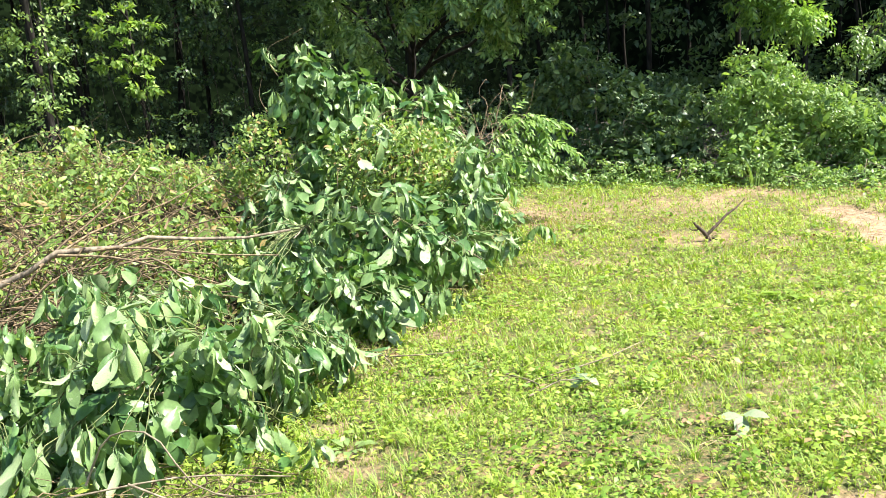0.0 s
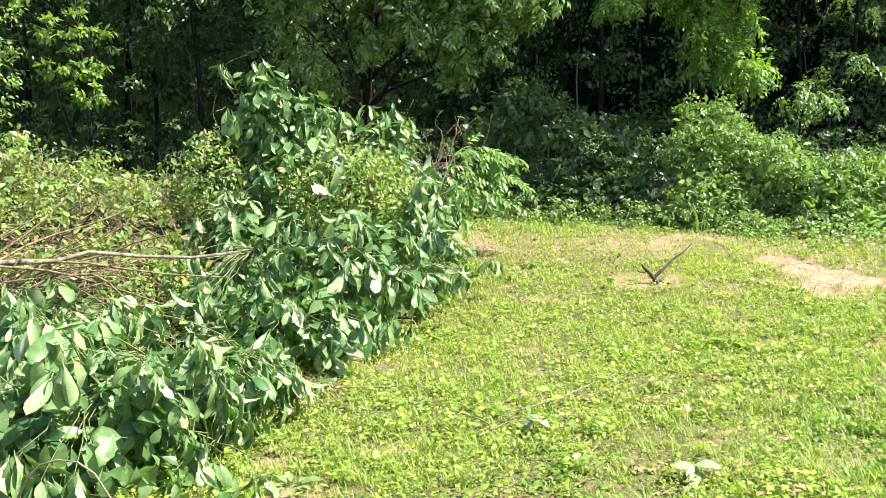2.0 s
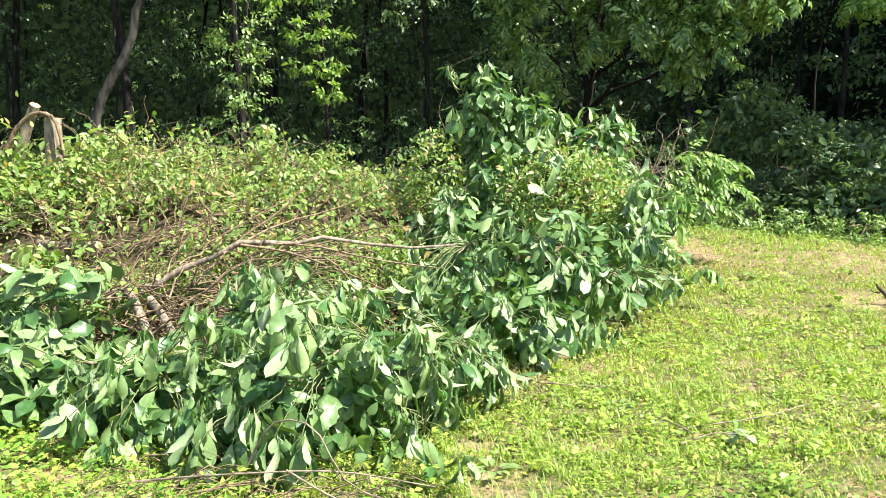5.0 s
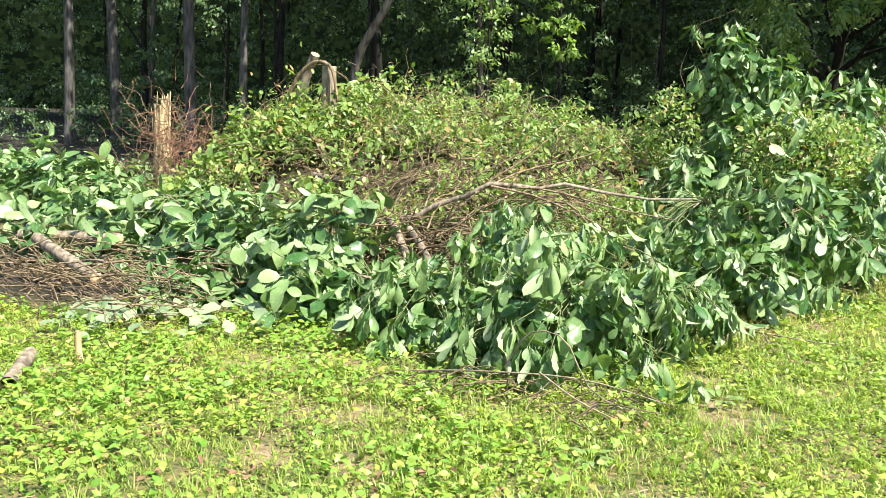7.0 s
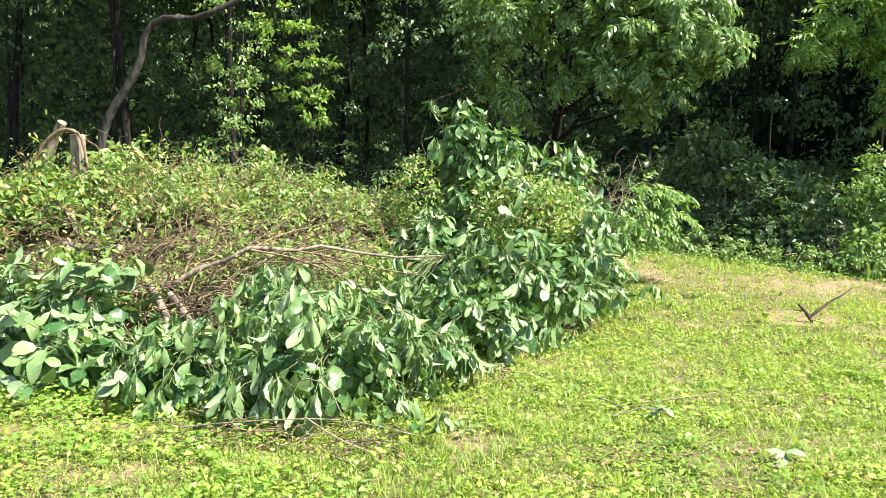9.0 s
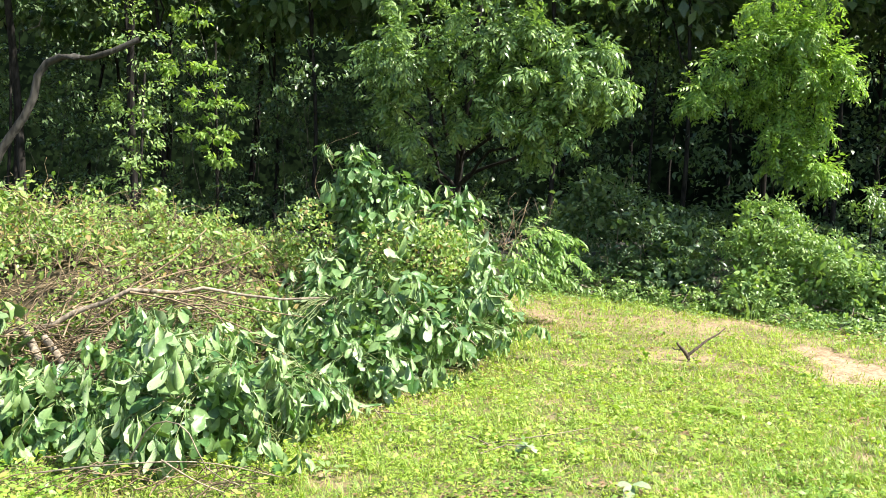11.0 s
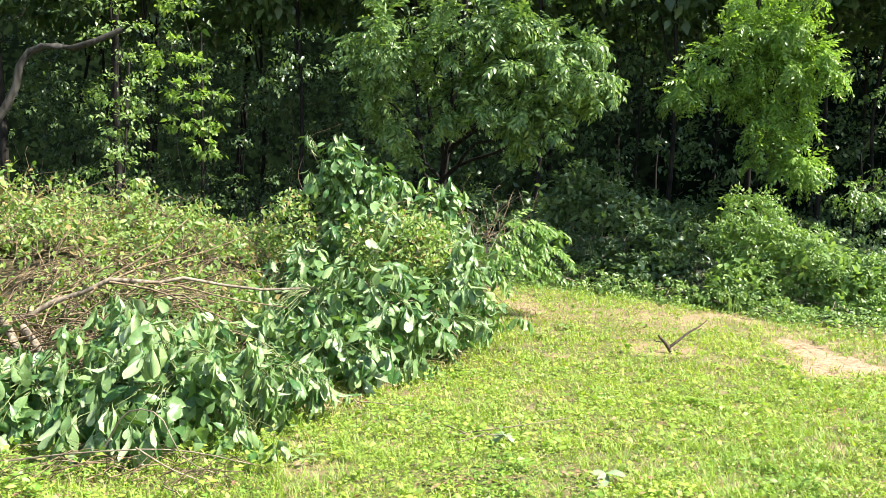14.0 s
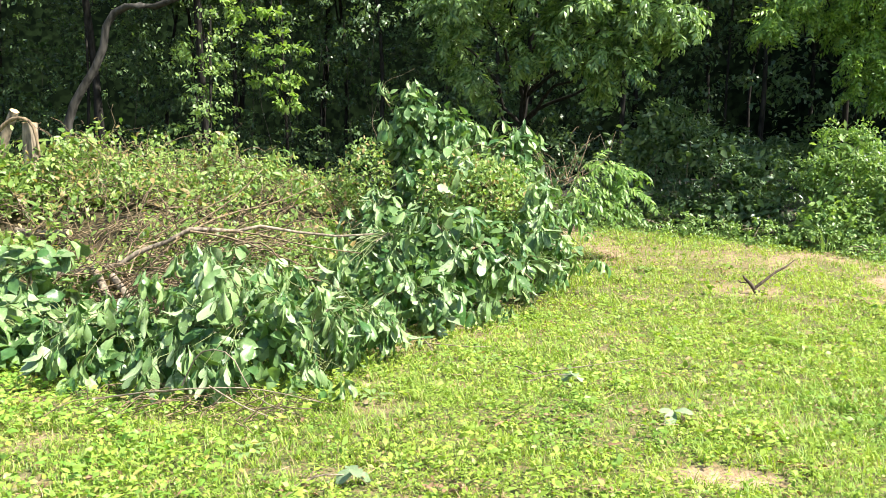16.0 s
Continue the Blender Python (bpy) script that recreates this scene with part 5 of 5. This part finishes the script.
tuft(4.25, 11.6, 30, 0.7, 0.006, 0.42, M_BUSH, 81, "tall arching bright grass clump at the wood's edge")
for k, (x, y, h) in enumerate([(2.0, 3.3, 0.16), (1.6, 3.35, 0.13), (2.4, 3.6, 0.15), (2.9, 4.2, 0.15), (1.1, 3.3, 0.12), (0.2, 3.2, 0.11), (3.2, 5.0, 0.15), (2.3, 4.6, 0.12), (0.3, 4.0, 0.1), (3.6, 6.2, 0.14)]):
    tuft(x, y, 22, h, 0.004, h * 0.7, M_GRASS_B, 90 + k, "lusher green grass tuft standing in the lawn")
for k, (x, y, sz, mat) in enumerate([(2.6, 6.2, 0.17, M_WEED_B), (1.58, 9.9, 0.13, M_BUSH), (3.25, 8.05, 0.10, M_GRASS), (3.0, 3.2, 0.1, M_BUSH), (-0.5, 3.75, 0.10, M_BUSH), (-0.9, 2.6, 0.08, M_BUSH), (0.1, 5.0, 0.08, M_BUSH)]):
    r = np.random.default_rng(120 + k)
    ob = thing("weed_rosette", "low broad-leaved weed rosette growing in the lawn", "weed", "weed rosettes", at=(x, y, 0))
    me = mesh_np("leaf", *small_leaf(0.45, 0.25, 0.25), mat)
    for q in range(11):
        a = q * 2.4
        m = Matrix(frames_of(np.array([[math.cos(a), math.sin(a), r.uniform(0.0, 0.5)]]), np.array([[0.0, 0.0, 1.0]]))[0].tolist()).to_4x4()
        m.translation = Vector((x + 0.04 * math.cos(a), y + 0.04 * math.sin(a), float(ground_z(x, y)) + 0.03))
        leaf = new("leaf", me)
        leaf.parent = ob
        leaf.matrix_parent_inverse = Matrix.Translation(ob.location).inverted()
        ln = sz * r.uniform(0.7, 1.2)
        leaf.matrix_basis = m @ Matrix.Diagonal((ln, ln, ln, 1))


# ---- grass ----
def build_grass():
    r = np.random.default_rng(9)
    blade = (np.array([(-0.5, 0, 0), (0.5, 0, 0), (0.32, 0.12, 0.55), (-0.32, 0.12, 0.55), (0, 0.5, 0.95)]), np.array([(0, 1, 2), (0, 2, 3), (3, 2, 4)]))
    gv, wv = ([], [], []), ([], [])
    for x0, x1, y0, y1, dens, w, h, wd in [(-8.0, 9.0, -5.0, 1.1, 150, 0.016, 0.062, 20), (4.2, 9.0, 1.1, 4.2, 300, 0.013, 0.062, 20), (-6.8, 4.2, 1.1, 4.2, 4300, 0.0050, 0.058, 3800), (-7.0, 6.5, 4.2, 7.5, 2900, 0.0066, 0.06, 2400), (-1.5, 10.5, 7.5, 13.0, 1900, 0.0088, 0.058, 900)]:
        n = int((x1 - x0) * (y1 - y0) * dens)
        tufts = max(1, n // (14 if y0 < 4 else 11 if y0 < 7 else 7))
        cx, cy = r.uniform(x0, x1, tufts), r.uniform(y0, y1, tufts)
        pick = r.integers(0, tufts, n)
        loose = 0.016 + 0.03 * (w / 0.0042 - 1) * 0.5
        x, y = cx[pick] + r.normal(0, loose, n), cy[pick] + r.normal(0, loose, n)
        th = r.uniform(0.4, 1.75, tufts)[pick]
        keep = r.random(n) > np.clip(bareness(x, y) * 1.1 + 0.25 * (lumps(x, y, 4.5, 31) > 0.55), 0, 0.97)
        keep &= (y < wood_edge(x) + 0.2) & (np.interp(x, [-10, -4.9, -4.3, -3.6, -2.2, -0.8, 0.3, 1.0], [3.0, 3.1, 3.6, 4.6, 4.2, 6.4, 8.0, 20]) > y)
        x, y, th = x[keep], y[keep], th[keep]
        n = len(x)
        a = r.uniform(0, 2 * np.pi, n)
        lean = r.uniform(0.1, 0.8, n)
        c, s, z0 = np.cos(a), np.sin(a), np.zeros(n)
        up = np.stack([-s * lean, c * lean, np.ones(n)], 1)
        up /= np.linalg.norm(up, axis=1, keepdims=True)
        ax = np.stack([c, s, z0], 1)
        rot = np.stack([ax, np.cross(up, ax), up], 2)
        tall = h * th * r.uniform(0.5, 1.3, n) * (1 + 0.45 * np.clip(lumps(x, y, 3.0, 33), -0.8, 1.2))
        size = np.stack([w * r.uniform(0.7, 1.6, n), tall * 0.8, tall], 1)
        base = np.stack([x, y, ground_z(x, y) - 0.012], 1)
        tint = lumps(x, y, 2.2, 51) + 0.5 * lumps(x, y, 9.0, 52) + r.normal(0, 0.35, n)
        for k, own in enumerate((tint > 0.25, (tint <= 0.25) & (tint > -0.75), tint <= -0.75)):
            gv[k].append(scatter(blade, base[own], rot[own], size[own]))
        n = int((x1 - x0) * (y1 - y0) * wd)
        bunch = max(1, n // 9)
        pick = r.integers(0, bunch, n)
        wide = 0.035 if y0 < 4 else 0.05 if y0 < 7 else 0.07
        x, y = r.uniform(x0, x1, bunch)[pick] + r.normal(0, wide, n), r.uniform(y0, y1, bunch)[pick] + r.normal(0, wide, n)
        grown, deep = np.clip(r.lognormal(-0.05, 0.42, bunch), 0.5, 2.3)[pick], (r.random(bunch) < 0.2)[pick] | (lumps(x, y, 1.8, 58) + 0.6 * lumps(x, y, 6.0, 59) > 0.75)
        keep = (r.random(n) > np.clip(bareness(x, y) * 1.3, 0, 0.97)) & (lumps(x, y, 5.0, 35) > -0.35 + 0.5 * r.random(n) - 0.3)
        keep &= (y < wood_edge(x) + 0.2) & (np.interp(x, [-10, -4.9, -4.3, -3.6, -2.2, -0.8, 0.3, 1.0], [3.0, 3.1, 3.6, 4.6, 4.2, 6.4, 8.0, 20]) > y)
        x, y, grown, deep = x[keep], y[keep], grown[keep], deep[keep]
        n = len(x)
        p = np.stack([x, y, ground_z(x, y) + r.uniform(0.004, 0.05, n) * grown ** 1.3 * (1 + 0.5 * lumps(x, y, 7.0, 36))], 1)
        rot = frames_of(r.normal(0, 1, (n, 3)) * [1, 1, 0.35], r.normal(0, 0.4, (n, 3)) + [0, 0, 1])
        big = grown * r.uniform(0.010, 0.030, n) * (1 if y0 < 4 else 1.2 if y0 < 7 else 1.4)
        for k, own in enumerate((~deep, deep)):
            wv[k].append(scatter(CARD, p[own], rot[own], big[own] * (1 + 0.15 * k)))
    # lusher clumps of longer blades
    clumps = 300
    cx, cy = r.uniform(-2.0, 5.5, clumps), 1.6 + 7.4 * r.random(clumps) ** 1.3
    good = (lumps(cx, cy, 2.6, 57) > -0.1) & (bareness(cx, cy) < 0.2) & (np.interp(cx, [-10, -2.2, -0.8, 0.3, 1.0], [3.2, 3.2, 5.4, 6.5, 20]) > cy)
    cx, cy = cx[good], cy[good]
    ch = r.uniform(0.06, 0.125, len(cx))
    pick = np.repeat(np.arange(len(cx)), 34)
    n = len(pick)
    a, lean = r.uniform(0, 2 * np.pi, n), r.uniform(0.15, 1.1, n)
    out = np.stack([-np.sin(a), np.cos(a), np.zeros(n)], 1)
    base = np.stack([cx[pick], cy[pick], np.zeros(n)], 1) + out * (r.uniform(0, 0.06, n) * (0.6 + ch[pick] * 4))[:, None]
    base[:, 2] = ground_z(base[:, 0], base[:, 1]) - 0.01
    up = out * lean[:, None] + [0, 0, 1]
    up /= np.linalg.norm(up, axis=1, keepdims=True)
    ax = np.stack([np.cos(a), np.sin(a), np.zeros(n)], 1)
    tall = ch[pick] * r.uniform(0.5, 1.15, n)
    gv[1].append(scatter(blade, base, np.stack([ax, np.cross(up, ax), up], 2), np.stack([r.uniform(0.004, 0.009, n), tall * 0.8, tall], 1)))
    n = 26000
    x, y = r.uniform(-7.5, -0.8, n), r.uniform(0.3, 4.6, n)
    keep = (np.interp(x, [-5.0, -4.3], [3.0, 5.0]) > y) & (r.random(n) < np.clip(0.4 + 1.2 * lumps(x, y, 4.0, 41), 0.03, 1) * (1 - 0.9 * bareness(x, y)) * np.interp(x, [-4, -2, -0.8], [1, 0.7, 0.25])) & (y < np.interp(x, [-10, -4, -2.2, -0.8], [5, 4.2, 3.4, 3.4]))
    x, y = x[keep], y[keep]
    n = len(x)
    rot = frames_of(r.normal(0, 1, (n, 3)) * [1, 1, 0.3], r.normal(0, 0.35, (n, 3)) + [0.1, -0.1, 1])
    lv = scatter(SMALL, np.stack([x, y, ground_z(x, y) + r.uniform(0.03, 0.11, n)], 1), rot, np.stack([r.uniform(0.035, 0.085, n), r.uniform(0.025, 0.07, n), np.full(n, 0.05)], 1))
    tagged(new("vine_weeds", mesh_np("vine_weeds", *lv, M_CREEP)), "patches of bright heart-shaped creeping leaves in lawn", "weeds", kind="stuff")
    n = 11000
    x, y = r.uniform(-7.0, 8.0, n), r.uniform(0.4, 11.5, n)
    keep = (r.random(n) < np.clip(0.15 + 1.3 * lumps(x, y, 3.2, 55) + 0.6 * bareness(x, y) + 0.5 * (x < -2.5), 0.03, 1)) & (y < wood_edge(x)) & (np.interp(x, [-10, -4.9, -4.3, -3.6, -2.2, -0.8, 0.3, 1.0], [3.0, 3.1, 3.6, 4.6, 4.2, 6.4, 8.0, 20]) > y)
    x, y = x[keep], y[keep]
    n = len(x)
    rot = frames_of(r.normal(0, 1, (n, 3)) * [1, 1, 0.18], r.normal(0, 0.3, (n, 3)) + [0, 0, 1])
    straw = (np.array([(-0.5, -0.5, 0), (0.5, -0.5, 0), (0.5, 0.5, 0), (-0.5, 0.5, 0), (0, -0.5, 0.6), (0, 0.5, 0.6)]), np.array([(0, 1, 5), (0, 5, 4), (1, 2, 5), (0, 4, 3)]))
    sv = scatter(straw, np.stack([x, y, ground_z(x, y) + r.uniform(0.012, 0.045, n)], 1), rot, np.stack([np.full(n, 0.005), r.uniform(0.04, 0.16, n), np.full(n, 0.004)], 1) * (1 + 0.08 * np.clip(y - 3, 0, 8))[:, None] ** [1, 0, 1])
    tagged(new("dry_straw", mesh_np("dry_straw", *sv, M_STRAW)), "dry brown straw and stalks strewn over the lawn", "straw", kind="stuff")
    for k, (mat, lab) in enumerate(((M_GRASS, "short sunlit yellow-green lawn grass with dry blades"), (M_GRASS_B, "short mid-green lawn grass"), (M_GRASS_C, "sparse straw-coloured drying lawn grass"))):
        tagged(new("grass", mesh_np("grass", *join(gv[k]), mat)), lab, "grass", kind="stuff")
    for k, (mat, lab) in enumerate(((M_WEED, "small broad-leaved clover-like weeds in the lawn"), (M_WEED_B, "deeper green weeds in clumps across the lawn"))):
        tagged(new("lawn_weeds", mesh_np("lawn_weeds", *join(wv[k]), mat)), lab, "weeds", kind="stuff")
    heaps = 130
    cx, cy = r.uniform(-6.0, 5.0, heaps), 1.3 + 9.0 * r.random(heaps) ** 1.4
    pick = np.repeat(np.arange(heaps), 22)
    n = len(pick)
    x, y = cx[pick] + r.normal(0, 0.10, n), cy[pick] + r.normal(0, 0.055, n)
    keep = (y < wood_edge(x)) & (np.interp(x, [-10, -4.9, -4.3, -3.6, -2.2, -0.8, 0.3, 1.0], [3.0, 3.1, 3.6, 4.6, 4.2, 6.4, 8.0, 20]) > y)
    x, y = x[keep], y[keep]
    n = len(x)
    rot = frames_of(r.normal(0, 1, (n, 3)) * [1, 1, 0.25], r.normal(0, 0.4, (n, 3)) + [0, 0, 1])
    tagged(new("dead_leaves", mesh_np("dead_leaves", *scatter(SMALL, np.stack([x, y, ground_z(x, y) + r.uniform(0.01, 0.05, n)], 1), rot, r.uniform(0.02, 0.06, n)), M_DEAD)), "dry reddish-brown dead leaves scattered in the grass", "leaves", kind="stuff")


build_grass()
